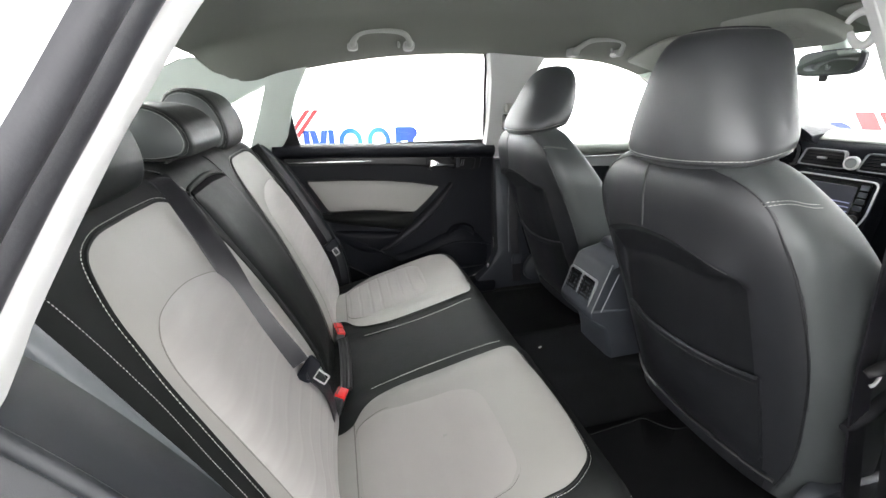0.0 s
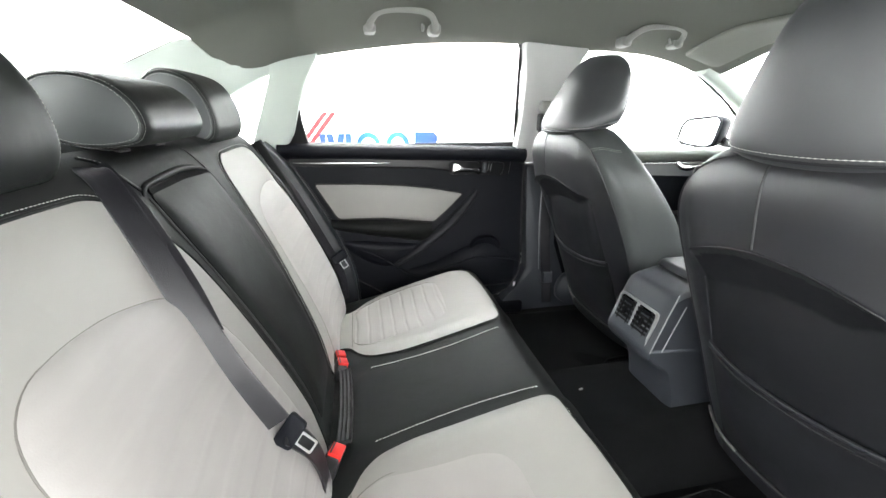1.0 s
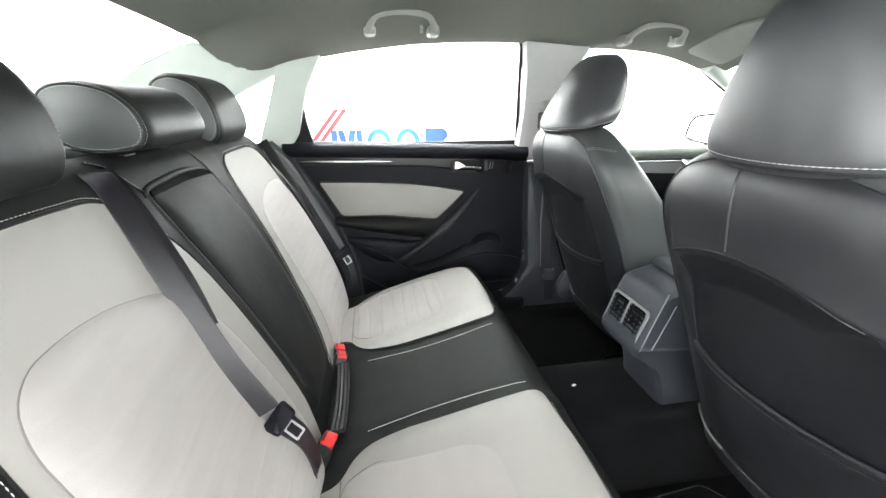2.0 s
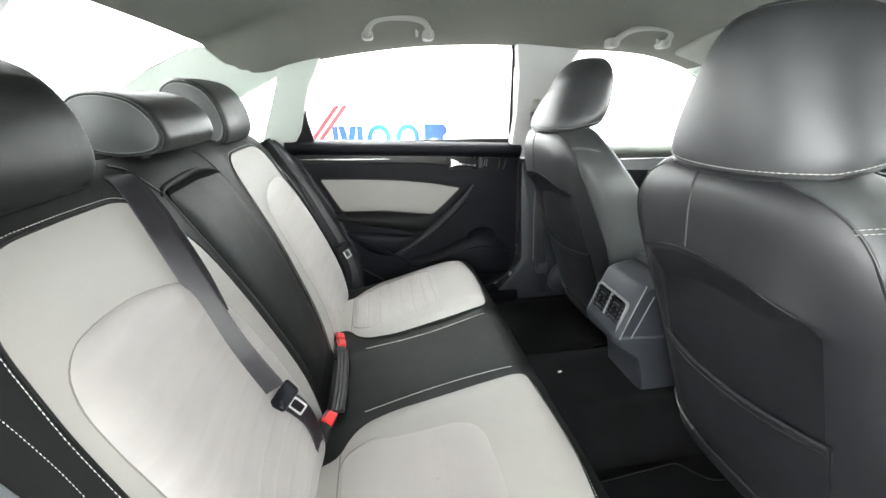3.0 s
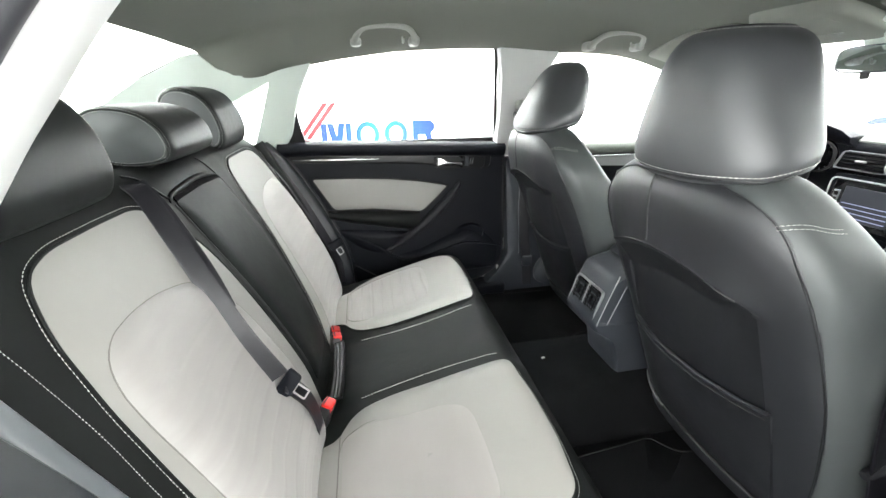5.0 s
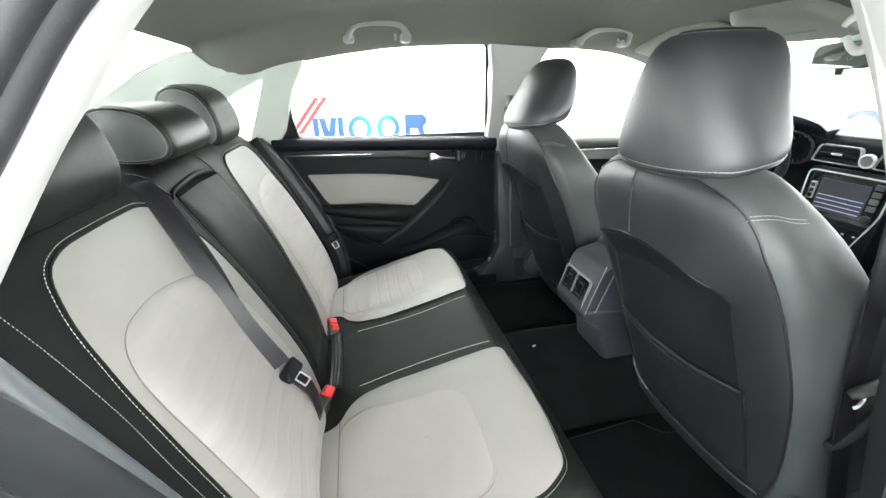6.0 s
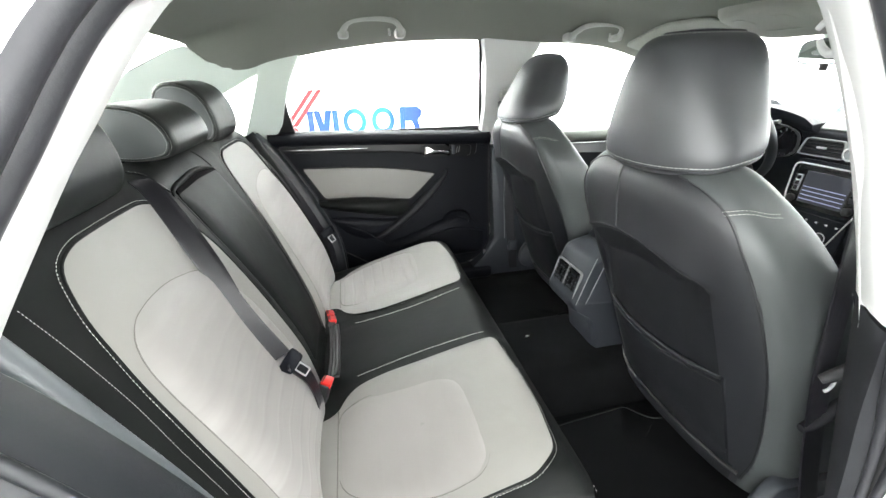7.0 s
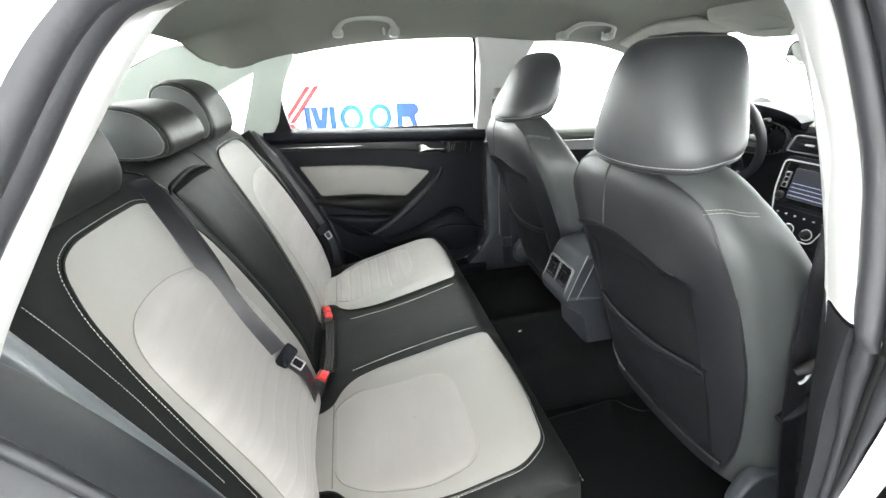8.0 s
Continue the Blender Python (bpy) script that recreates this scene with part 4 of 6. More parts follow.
    # centre armrest, folded up
    am = rounded([(-0.085, 0.53), (-0.096, 0.64), (-0.106, 0.76), (-0.117, 0.88), (-0.127, 0.95), (-0.136, 1.020), (0.0, 1.0235), (0.126, 1.0175), (0.139, 0.955), (0.143, 0.885), (0.130, 0.76), (0.106, 0.64), (0.085, 0.53)], 0.012, 5)
    arm = part("armrest", patch(am, back_at, 0.009, -0.003, 0.03, 10, 120, 7.0), leather_black, s, "black leather fold-down centre armrest")
    # black patch laid on the backrest for the shade in the gap
    gap = [(-0.134, 1.017), (-0.128, 1.027), (-0.07, 1.030), (0.0, 1.033), (0.04, 1.031), (0.08, 1.027), (0.124, 1.021), (0.124, 1.012), (0.0, 1.017)]
    part("recess_shade", patch(rounded(gap, 0.004, 3), back_at, 0.0003, -0.0035, 0.004, 3, 80), mat_cloth, arm, "dark patch for the shaded gap above the armrest")
    part("fold", tube([back_at(p.x, p.y, 0.0012) for p in spline([Vector(q) for q in ((-0.150, 1.020), (-0.128, 1.0305), (-0.07, 1.0345), (0.0, 1.0375), (0.06, 1.034), (0.122, 1.0235))], 8)], lambda t: 0.0012 + 0.0052 * math.sin(math.pi * t) ** 0.6, 12), leather_black, s, "leather fold above the armrest")
    for sg in (1, -1):
        part("seam", tube([back_at(p.x, p.y, 0.0006) for p in spline([Vector(q) for q in (((-0.100, 0.60), (-0.112, 0.76), (-0.122, 0.88), (-0.132, 0.95), (-0.140, 1.015)) if sg < 0 else ((0.106, 0.60), (0.136, 0.76), (0.149, 0.885), (0.144, 0.955), (0.130, 1.016), (0.112, 1.048), (0.096, 1.070)))], 8)], 0.0022, 6), rubber_black, s)
    run = spline([Vector(q) for q in ((-0.182, 1.079), (-0.172, 1.071), (-0.166, 1.057), (-0.155, 1.042), (-0.139, 1.023))], 8)
    part("seam", tube([back_at(p.x - 0.004, p.y, 0.0008) for p in run], 0.0016, 6), leather_black, s)
    tagged(part("stitching", stitches([back_at(p.x, p.y, 0.0022) for p in run], 0.004, 0.0012, 0.0005, (1, 0, 0.3)), thread_fine, s, "white thread"), kind="stuff")
    # filler added to block the bright gap under the middle headrest
    part("gap_filler", box(-0.60, -0.525, -0.10, 0.10, 1.055, 1.092, 0.008), shelf_cloth, s, "dark filler added to close the gap under the middle headrest")
    headrest(s, -0.388, 0.128, 1.056, 1.232)
    headrest(s, 0.388, 0.128, 1.056, 1.228)
    headrest(s, 0.0, 0.130, 1.084, 1.193)
    # side fillers between backrest and door opening
    for sg in (1, -1):
        zs = [0.46 + 0.58 * k / 20 for k in range(21)]
        path = [back_at(0, z, -0.016 + 0.018 * (z - 0.46)) + Vector((0, sg * (0.635 + 0.016 * (z - 0.46)), 0)) for z in zs]
        # near bolster coloured as if reflecting, far one left black
        part("side_bolster", sweep(path, oval(0.0155, 0.024, 16, 3.0), (1, 0, 0.36)), lit_bolster if sg < 0 else leather_black, s, "side bolster, pale reflecting tone on the near side")


def wheel_trim(sg):
    """Charcoal lining between the rear seat and the door opening, with a raised ridge."""
    t = thing("side_lining", (-0.38, sg * 0.72, 0.35), "charcoal plastic lining beside the rear seat with a raised ridge", "trim panel", "rear side linings")
    path = [(-0.465, 1.035), (-0.42, 0.985), (-0.365, 0.90), (-0.30, 0.78), (-0.24, 0.65), (-0.20, 0.52), (-0.19, 0.36)]
    pts = spline([Vector((x, sg * 0.720, z)) for x, z in path], 8)
    rows = []
    n = len(pts)
    for i, p in enumerate(pts):
        d = (pts[min(n - 1, i + 1)] - pts[max(0, i - 1)]).normalized()
        f = Vector((-d.z, 0, d.x)) * -1
        if f.x < 0:
            f = -f
        row = []
        for y, h in ((0.664, -0.040), (0.667, -0.004), (0.673, 0.002), (0.710, 0.003), (0.728, 0.003), (0.745, 0.002), (0.757, -0.006), (0.764, -0.018), (0.776, -0.026), (0.790, -0.030), (0.79, -0.10), (0.664, -0.10)):
            row.append(Vector((p.x, sg * y, p.z)) + f * h)
        rows.append(row)
    part("panel", loft(rows), lining_plastic, t)
    part("ridge", tube([Vector((p.x + 0.003, sg * 0.743, p.z + 0.002)) for p in pts], 0.0065, 10), lining_plastic, t, "raised charcoal ridge")


# ---- belts ----
def strap(pts, width, across, thick=0.0014):
    pts = spline(pts, 8)
    n = len(pts)
    rings = []
    for i, p in enumerate(pts):
        d = (pts[min(n - 1, i + 1)] - pts[max(0, i - 1)]).normalized()
        a = Vector(across(i / (n - 1)) if callable(across) else across)
        a = (a - d * a.dot(d)).normalized()
        b = a.cross(d)
        w = width / 2
        rings.append([p + a * u + b * v for u, v in ((-w, -thick), (-w * 0.88, -thick * 1.5), (-w * 0.6, -thick * 0.7), (-w * 0.3, -thick * 1.3), (0, -thick * 0.7), (w * 0.3, -thick * 1.3), (w * 0.6, -thick * 0.7), (w * 0.88, -thick * 1.5), (w, -thick), (w, thick), (w * 0.88, thick * 1.5), (w * 0.6, thick * 0.7), (w * 0.3, thick * 1.3), (0, thick * 0.7), (-w * 0.3, thick * 1.3), (-w * 0.6, thick * 0.7), (-w * 0.88, thick * 1.5), (-w, thick))])
    return loft(rings)


def tongue(m):
    """Steel tongue with a black plastic grip, along local -z from the strap; local x across."""
    grip = moved(prism(rounded([(-0.030, 0.012), (-0.026, -0.022), (0.026, -0.022), (0.030, 0.012)], 0.008, 3), -0.006, 0.006, 0.003), m)
    o = rounded([(-0.012, -0.020), (-0.012, -0.052), (0.012, -0.052), (0.012, -0.020)], 0.004, 3)
    i = rounded([(-0.0085, -0.024), (-0.0085, -0.0485), (0.0085, -0.0485), (0.0085, -0.024)], 0.003, 3)
    rings = []
    for out, y in ((o, 0.001), (i, 0.001), (i, -0.001), (o, -0.001), (o, 0.001)):
        rings.append([(p.x, y, p.y) for p in out])
    blade = moved(loft(rings, caps=False), m)
    return grip, blade


def facing(at, up, face):
    """Pose whose z axis is up and whose y axis looks along face."""
    z = Vector(up).normalized()
    y = Vector(face)
    y = (y - z * y.dot(z)).normalized()
    x = y.cross(z)
    m = Matrix((x, y, z)).transposed().to_4x4()
    m.translation = Vector(at)
    return m


def rear_belts():
    b = thing("seat_belt", (-0.3, -0.18, 0.50), "black webbing seat belt lying over the rear backrest", "seat belt", "rear seat belts")
    line = [back_at(-0.212, 1.066, 0.004), back_at(-0.234, 1.037, 0.016), back_at(-0.267, 0.921, 0.018), back_at(-0.288, 0.857, 0.020), back_at(-0.304, 0.791, 0.024), back_at(-0.304, 0.706, 0.030)]
    part("webbing", strap(line, 0.035, lambda t: (0.1 + 0.69 * t ** 0.8, 1.0 - 0.9 * t ** 0.8, 0.1 + 0.5 * t ** 0.8)), webbing, b)
    fold = [back_at(-0.198, 1.066, 0.006), back_at(-0.210, 1.02, 0.011), back_at(-0.222, 0.97, 0.013), back_at(-0.244, 0.90, 0.016), back_at(-0.262, 0.84, 0.012)]
    part("webbing", strap(fold, 0.030, (0.4, 0.9, 0.25)), webbing, b, "folded layer of webbing")
    g, t = tongue(facing(back_at(-0.307, 0.692, 0.036), (-0.77, 0.37, 0.51), (-0.19, -0.90, 0.38)) @ Matrix.Diagonal((0.88, 0.88, 0.88, 1)))
    part("tongue_grip", g, trim_dark, b, "black plastic tongue grip")
    part("tongue", t, steel, b, "bright steel tongue")
    line3 = [back_at(-0.307, 0.692, 0.034), back_at(-0.268, 0.62, 0.030), back_at(-0.245, 0.55, 0.020), back_at(-0.225, 0.47, 0.0)]
    part("webbing", strap(line3, 0.040, (0.1, 1, 0.1)), webbing, b)
    f = thing("seat_belt", (-0.3, 0.62, 0.50), "black webbing seat belt beside the far rear place", "seat belt", "rear seat belts")
    line = [(-0.47, 0.635, 0.99), (-0.43, 0.640, 0.95), (-0.38, 0.642, 0.87), (-0.30, 0.640, 0.70), (-0.245, 0.645, 0.56), (-0.235, 0.62, 0.47)]
    part("webbing", strap(line, 0.048, (0.35, 0.9, 0.1)), webbing, f)
    g, t = tongue(facing((-0.248, 0.628, 0.640), (-0.45, 0.05, 0.9), (0.3, -0.9, 0.25)))
    part("tongue_grip", g, trim_dark, f, "black plastic tongue grip")
    part("tongue", t, steel, f, "bright steel tongue")


def buckle(at, rz, tilt, label, twin=False):
    b = thing("belt_buckle", at, label, "belt buckle", "rear belt buckles")
    m = Matrix.Translation(at) @ Euler((0, radians(tilt), radians(rz))).to_matrix().to_4x4()
    for dy in ((-0.019, 0.019) if twin else (0.0,)):
        q = m @ Matrix.Translation((0, dy, 0))
        part("body", moved(prism(rounded([(-0.012, -0.085), (0.012, -0.085), (0.014, 0.0), (-0.014, 0.0)], 0.006, 3), -0.017, 0.017, 0.005), q), rubber_black, b)
        part("release_button", moved(box(-0.0125, 0.0125, -0.0145, 0.0145, -0.012, 0.004, 0.002), q @ Matrix.Translation((0.0022, 0, 0.001))), red_plastic, b, "red release button")
        part("slot", moved(box(-0.0015, 0.0015, -0.013, 0.013, 0.002, 0.0046), q @ Matrix.Translation((-0.0065, 0, 0.001))), rubber_black, b)
    if twin:
        lie = [Vector((-0.226, 0.125, 0.498)), Vector((-0.222, 0.06, 0.494)), Vector((-0.220, -0.04, 0.494)), Vector((-0.222, -0.125, 0.500))]
        part("sleeve", strap(lie, 0.030, (1, 0, 0.1), 0.004), rubber_black, b, "charcoal buckle sleeve lying in the seat crease")
    return b


# ---- front seats ----
FS_X = ((0.40, 0.605), (0.46, 0.590), (0.55, 0.556), (0.70, 0.500), (0.85, 0.440), (0.97, 0.394), (1.03, 0.383), (1.07, 0.392), (1.092, 0.425), (1.098, 0.455))
FS_W = ((0.40, 0.240), (0.46, 0.252), (0.60, 0.260), (0.80, 0.266), (0.93, 0.260), (1.00, 0.236), (1.05, 0.190), (1.08, 0.145), (1.095, 0.085), (1.099, 0.03))
FS_T = ((0.40, 0.17), (0.60, 0.20), (0.85, 0.20), (1.00, 0.17), (1.05, 0.145), (1.08, 0.11), (1.095, 0.06), (1.099, 0.02))


def fs_back(dy, z, h, cy):
    w, t = lerp_table(FS_W, z), lerp_table(FS_T, z)
    k = min(0.995, abs(dy) / w)
    return Vector((lerp_table(FS_X, z) + t / 2 - t / 2 * (1 - k ** 2.6) ** (1 / 2.6) - h, cy + dy, z))


HR_UPRIGHT = (((1.064, 0.085), (1.068, 0.115), (1.076, 0.135), (1.090, 0.144), (1.11, 0.145), (1.15, 0.131), (1.19, 0.112), (1.23, 0.093), (1.258, 0.079), (1.273, 0.065), (1.282, 0.046), (1.287, 0.016)),
              ((1.064, 0.050), (1.068, 0.072), (1.076, 0.087), (1.090, 0.094), (1.11, 0.097), (1.15, 0.102), (1.19, 0.105), (1.23, 0.103), (1.258, 0.095), (1.273, 0.082), (1.282, 0.058), (1.287, 0.018)),
              ((1.064, 0.468), (1.10, 0.473), (1.19, 0.496), (1.23, 0.506), (1.29, 0.522)))
HR_LEANING = (((1.064, 0.085), (1.068, 0.115), (1.076, 0.135), (1.090, 0.144), (1.11, 0.146), (1.15, 0.138), (1.19, 0.124), (1.23, 0.110), (1.258, 0.094), (1.276, 0.070), (1.284, 0.045), (1.287, 0.015)),
              ((1.064, 0.050), (1.068, 0.072), (1.076, 0.087), (1.090, 0.094), (1.11, 0.096), (1.15, 0.092), (1.19, 0.084), (1.23, 0.074), (1.258, 0.060), (1.276, 0.043), (1.284, 0.027), (1.287, 0.009)),
              ((1.064, 0.468), (1.10, 0.472), (1.20, 0.508), (1.29, 0.532)))


def front_headrest(s, cy, form, dx=0.0, lean=0.0, lift=0.0):
    """A headrest, rounded in plan and narrower towards the top."""
    wide, deep, along = form

    def ring(z, grow=0.0):
        w, d, x = lerp_table(wide, z) + grow, lerp_table(deep, z) + grow, lerp_table(along, z) + dx + lean * (z - 1.064) / 0.22
        return [Vector((x + v * d, cy + u * w, z + lift * (z - 1.064) / 0.22 + (0.008 * (abs(u) ** 2 - 0.5) + 0.030 * max(0.0, (v + 0.45) / 1.45)) * max(0.0, min(1.0, (1.165 - z) / 0.08)))) for u, v in oval(1, 1, 72, 2.35)]

    zs = [1.064, 1.066, 1.069, 1.073, 1.079, 1.086, 1.094, 1.105] + [1.12 + 0.012 * k for k in range(12)] + [1.262, 1.27, 1.276, 1.280, 1.284, 1.2865]
    hr = part("headrest", loft([ring(z) for z in zs]), front_headrest_lit, s, "leather headrest in a bright lit tone, with white stitching")
    part("piping", tube(ring(1.080, 0.0006), 0.0022, 6, True), lit_leather, hr)
    low = ring(1.0865, 0.0012)
    tagged(part("stitching", stitches(low + low[:1], 0.0066, 0.0005, 0.0007), thread, hr, "white thread"), kind="stuff")
    part("piping", tube(ring(1.2815, 0.0004), 0.0018, 6, True), lit_leather, hr)
    high = ring(1.2785, 0.0006)
    tagged(part("stitching", stitches(high + high[:1], 0.0055, 0.0008, 0.0005), thread_fine, hr, "white thread"), kind="stuff")
    for d in (-0.065, 0.065):
        part("post", tube([(0.475 + dx, cy + d, 1.03), (0.475 + dx, cy + d, 1.10)], 0.0065, 8), chrome, hr, "chrome headrest post")


def fold_step(dy, z):
    """Relief of the seat back: the leather bulges over an arched fold and is drawn in below it."""
    s = z - (0.943 - 1.55 * dy * dy)
    fade = max(0.0, min(1.0, (0.195 - dy) / 0.035)) * max(0.0, min(1.0, (dy + 0.182) / 0.065))
    fade = fade * fade * (3 - 2 * fade)
    wide = 0.004 + 0.068 * max(0.0, min(1.0, (dy + 0.16) / 0.09))
    if s >= 0:
        h = 0.016 * math.exp(-s / 0.05)
    elif s > -wide:
        h = 0.016 - 0.040 * (-s / wide) ** 0.75
    else:
        h = -0.024 * math.exp((s + wide) / 0.08)
    return fade * h


FS_SEAM = ((0.40, 0.186), (0.42, 0.190), (0.53, 0.220), (0.70, 0.238), (0.80, 0.242), (0.93, 0.233), (1.00, 0.211), (1.035, 0.185), (1.057, 0.152), (1.067, 0.125), (1.074, 0.095))


def picked(verts, faces):
    """The chosen faces with their own vertices."""
    used = sorted({i for f in faces for i in f})
    slot = {i: k for k, i in enumerate(used)}
    return [verts[i] for i in used], [tuple(slot[i] for i in f) for f in faces]


def front_seat(cy):
    s = thing("front_seat", (0.60, cy, 0.30), "leather front seat in a lit charcoal tone, with seat-back pocket and stitched headrest", "car seat", "front seats")
    zs = [0.40 + 0.44 * k / 16 for k in range(16)] + [0.84 + 0.004 * k for k in range(61)] + [1.083, 1.087, 1.092, 1.096, 1.099]
    rings = []
    for z in zs:
        w, t, xb = lerp_table(FS_W, z), lerp_table(FS_T, z), lerp_table(FS_X, z)
        r = []
        section = [q for q in oval(1.0, 1.0, 128, 2.6) if q[1] < -0.02] + [q for q in oval(1.0, 1.0, 96, 7.0) if q[1] > -0.02]
        section.sort(key=lambda q: math.atan2(q[1], q[0]))
        for u, v in section:
            bol = 0.035 * (abs(u) ** 3) * (1 if v > 0 else 0) * max(0, min(1, (1.02 - z) / 0.2))
            step = -fold_step(u * w, z) if v < 0 else 0.0
            r.append((xb + t / 2 + v * t / 2 + bol + step, cy + u * w, z))
        rings.append(r)
    shell_v, shell_f = loft(rings)

    def outside(f):
        m = sum((Vector(shell_v[i]) for i in f), Vector()) / len(f)
        return abs(m.y - cy) > lerp_table(FS_SEAM, m.z)

    def below(f):
        m = sum((Vector(shell_v[i]) for i in f), Vector()) / len(f)
        d = m.y - cy
        return abs(d) < 0.172 and m.x < 0.63 and m.z < 0.930 - 1.55 * d * d and m.x < lerp_table(FS_X, m.z) + 0.09

    part("backrest", picked(shell_v, [f for f in shell_f if not outside(f) and not below(f)]), lit_leather, s, "leather backrest in a lit charcoal tone")
    part("lower_back", picked(shell_v, [f for f in shell_f if not outside(f) and below(f)]), shaded_pocket_vinyl, s, "vinyl lower back, darkened as if in shade")
    # only the near-facing wing takes the lit tone; the other keeps the seat's
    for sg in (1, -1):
        part("wing", picked(shell_v, [f for f in shell_f if outside(f) and sg * (sum(shell_v[i][1] for i in f) / len(f) - cy) > 0]), lit_side_leather if sg < 0 else lit_leather, s, "leather side wing, lit tone on the near side")

    def on(u, v, h):
        p = fs_back(u, v, h, cy)
        p.x -= fold_step(u, v)
        return p

    top = [(-0.177, 0.709), (-0.14, 0.700), (-0.105, 0.693), (-0.05, 0.684), (0.0, 0.680), (0.06, 0.679), (0.11, 0.683), (0.168, 0.697)]
    pocket = [Vector(p) for p in spline([Vector(t) for t in top], 5)] + [Vector((0.163, 0.60)), Vector((0.160, 0.49)), Vector((0.14, 0.455)), Vector((-0.14, 0.455)), Vector((-0.170, 0.49)), Vector((-0.174, 0.60))]
    pk = part("pocket", patch(pocket, on, 0.008, -0.006, 0.012, 8, 100, 5), shaded_pocket_vinyl, s, "charcoal leather seat-back pocket, darkened as if in shade")
    lip = [on(p.x, p.y, 0.008) for p in spline([Vector(t) for t in top], 5)]
    part("pocket_hem", tube(lip, 0.0034, 8), lit_leather, pk)
    part("pocket_hem", tube([on(p.x, p.y - 0.013, 0.0118) for p in spline([Vector(t) for t in top], 5)], 0.0012, 6), rubber_black, pk)
    side = [on(u, v, 0.001) for u, v in ((0.172, 0.84), (0.172, 0.78), (0.170, 0.70))]
    part("panel_seam", tube(spline(side, 5), 0.0012, 6), lit_leather, s)
    part("panel_seam", tube(spline([on(-u, v, 0.001) for u, v in ((0.178, 0.705), (0.174, 0.64), (0.168, 0.55), (0.164, 0.48))], 5), 0.0014, 6), lit_leather, s)
    part("fold_edge", tube([on(u, 0.9435 - 1.55 * u * u, 0.0002) for u in [-0.148 + 0.325 * k / 50 for k in range(51)]], 0.0012, 6), shaded_pocket_vinyl, s, "leather fold edge")
    # seams
    for sg in (-1, 1):
        part("seam", tube([on(0.025 + 0.005 * (k / 20) ** 3 + 0.0025 * (sg > 0), 0.948 + 0.126 * k / 20, 0.0006) for k in range(21)], 0.0011, 6), rubber_black if sg > 0 else lit_leather, s)
        line = [on(sg * lerp_table(FS_SEAM, z), z, 0.0014) for z in [0.43 + 0.644 * k / 60 for k in range(61)]]
        part("seam", tube(line, 0.0015, 6), lit_leather, s)
        part("seam", tube([p + Vector((0.0002, -sg * 0.0026, 0)) for p in line], 0.0012, 6), rubber_black, s)
        for zz in (1.037, 1.0328):
            w, t, xb = lerp_table(FS_W, zz), lerp_table(FS_T, zz), lerp_table(FS_X, zz)
            arc = []
            for k in range(25):
                q = radians(-33 + 33 * k / 24)
                cu, sv = math.cos(q), math.sin(q)
                arc.append(Vector((xb + t / 2 + (t / 2 + 0.0012) * math.copysign(abs(sv) ** (2 / 2.6), sv), cy + sg * (w + 0.0012) * abs(cu) ** (2 / 2.6), zz + 0.007 * math.sin(math.pi * k / 26))))
            arc += [Vector((xb + t / 2 + 0.06 * k / 6, cy + sg * (w + 0.0012), zz - 0.008 * (k / 6) ** 2)) for k in range(1, 7)]
            tagged(part("stitching", stitches(arc, 0.0046, 0.0007, 0.0004), thread, s, "white thread"), kind="stuff")
    # cushion and base
    rows = []
    for x, w, z0, z1 in ((0.665, 0.20, 0.42, 0.55), (0.69, 0.235, 0.40, 0.575), (0.75, 0.25, 0.39, 0.575), (0.95, 0.255, 0.38, 0.59), (1.06, 0.25, 0.38, 0.60), (1.12, 0.23, 0.39, 0.585), (1.145, 0.19, 0.42, 0.55)):
        rows.append([(x, cy + a, (z0 + z1) / 2 + b) for a, b in oval(w, (z1 - z0) / 2, 32, 3.5)])
    part("cushion", loft(rows), lit_leather, s, "leather seat cushion in a lit charcoal tone")
    for sg in (1, -1):
        part("rail", box(0.72, 1.10, cy + sg * 0.19 - 0.02, cy + sg * 0.19 + 0.02, 0.30, 0.335, 0.004), rubber_black, s, "black seat rail")
        part("leg", box(0.74, 0.78, cy + sg * 0.19 - 0.018, cy + sg * 0.19 + 0.018, 0.33, 0.42, 0.004), trim_dark, s)
        part("leg", box(0.98, 1.02, cy + sg * 0.19 - 0.018, cy + sg * 0.19 + 0.018, 0.33, 0.42, 0.004), trim_dark, s)
    low = [on(u, 0.443 + 0.9 * max(0.0, u - 0.17) ** 1.3, 0.004) for u in [-0.19 + 0.425 * k / 34 for k in range(35)]]
    part("lower_edge", tube(low[:26], 0.005, 8), rubber_black, s)
    part("worn_edge", tube(low[24:], lambda t: 0.0042 - 0.0015 * t, 8), worn_metal, s, "worn bare metal edge")
    return s


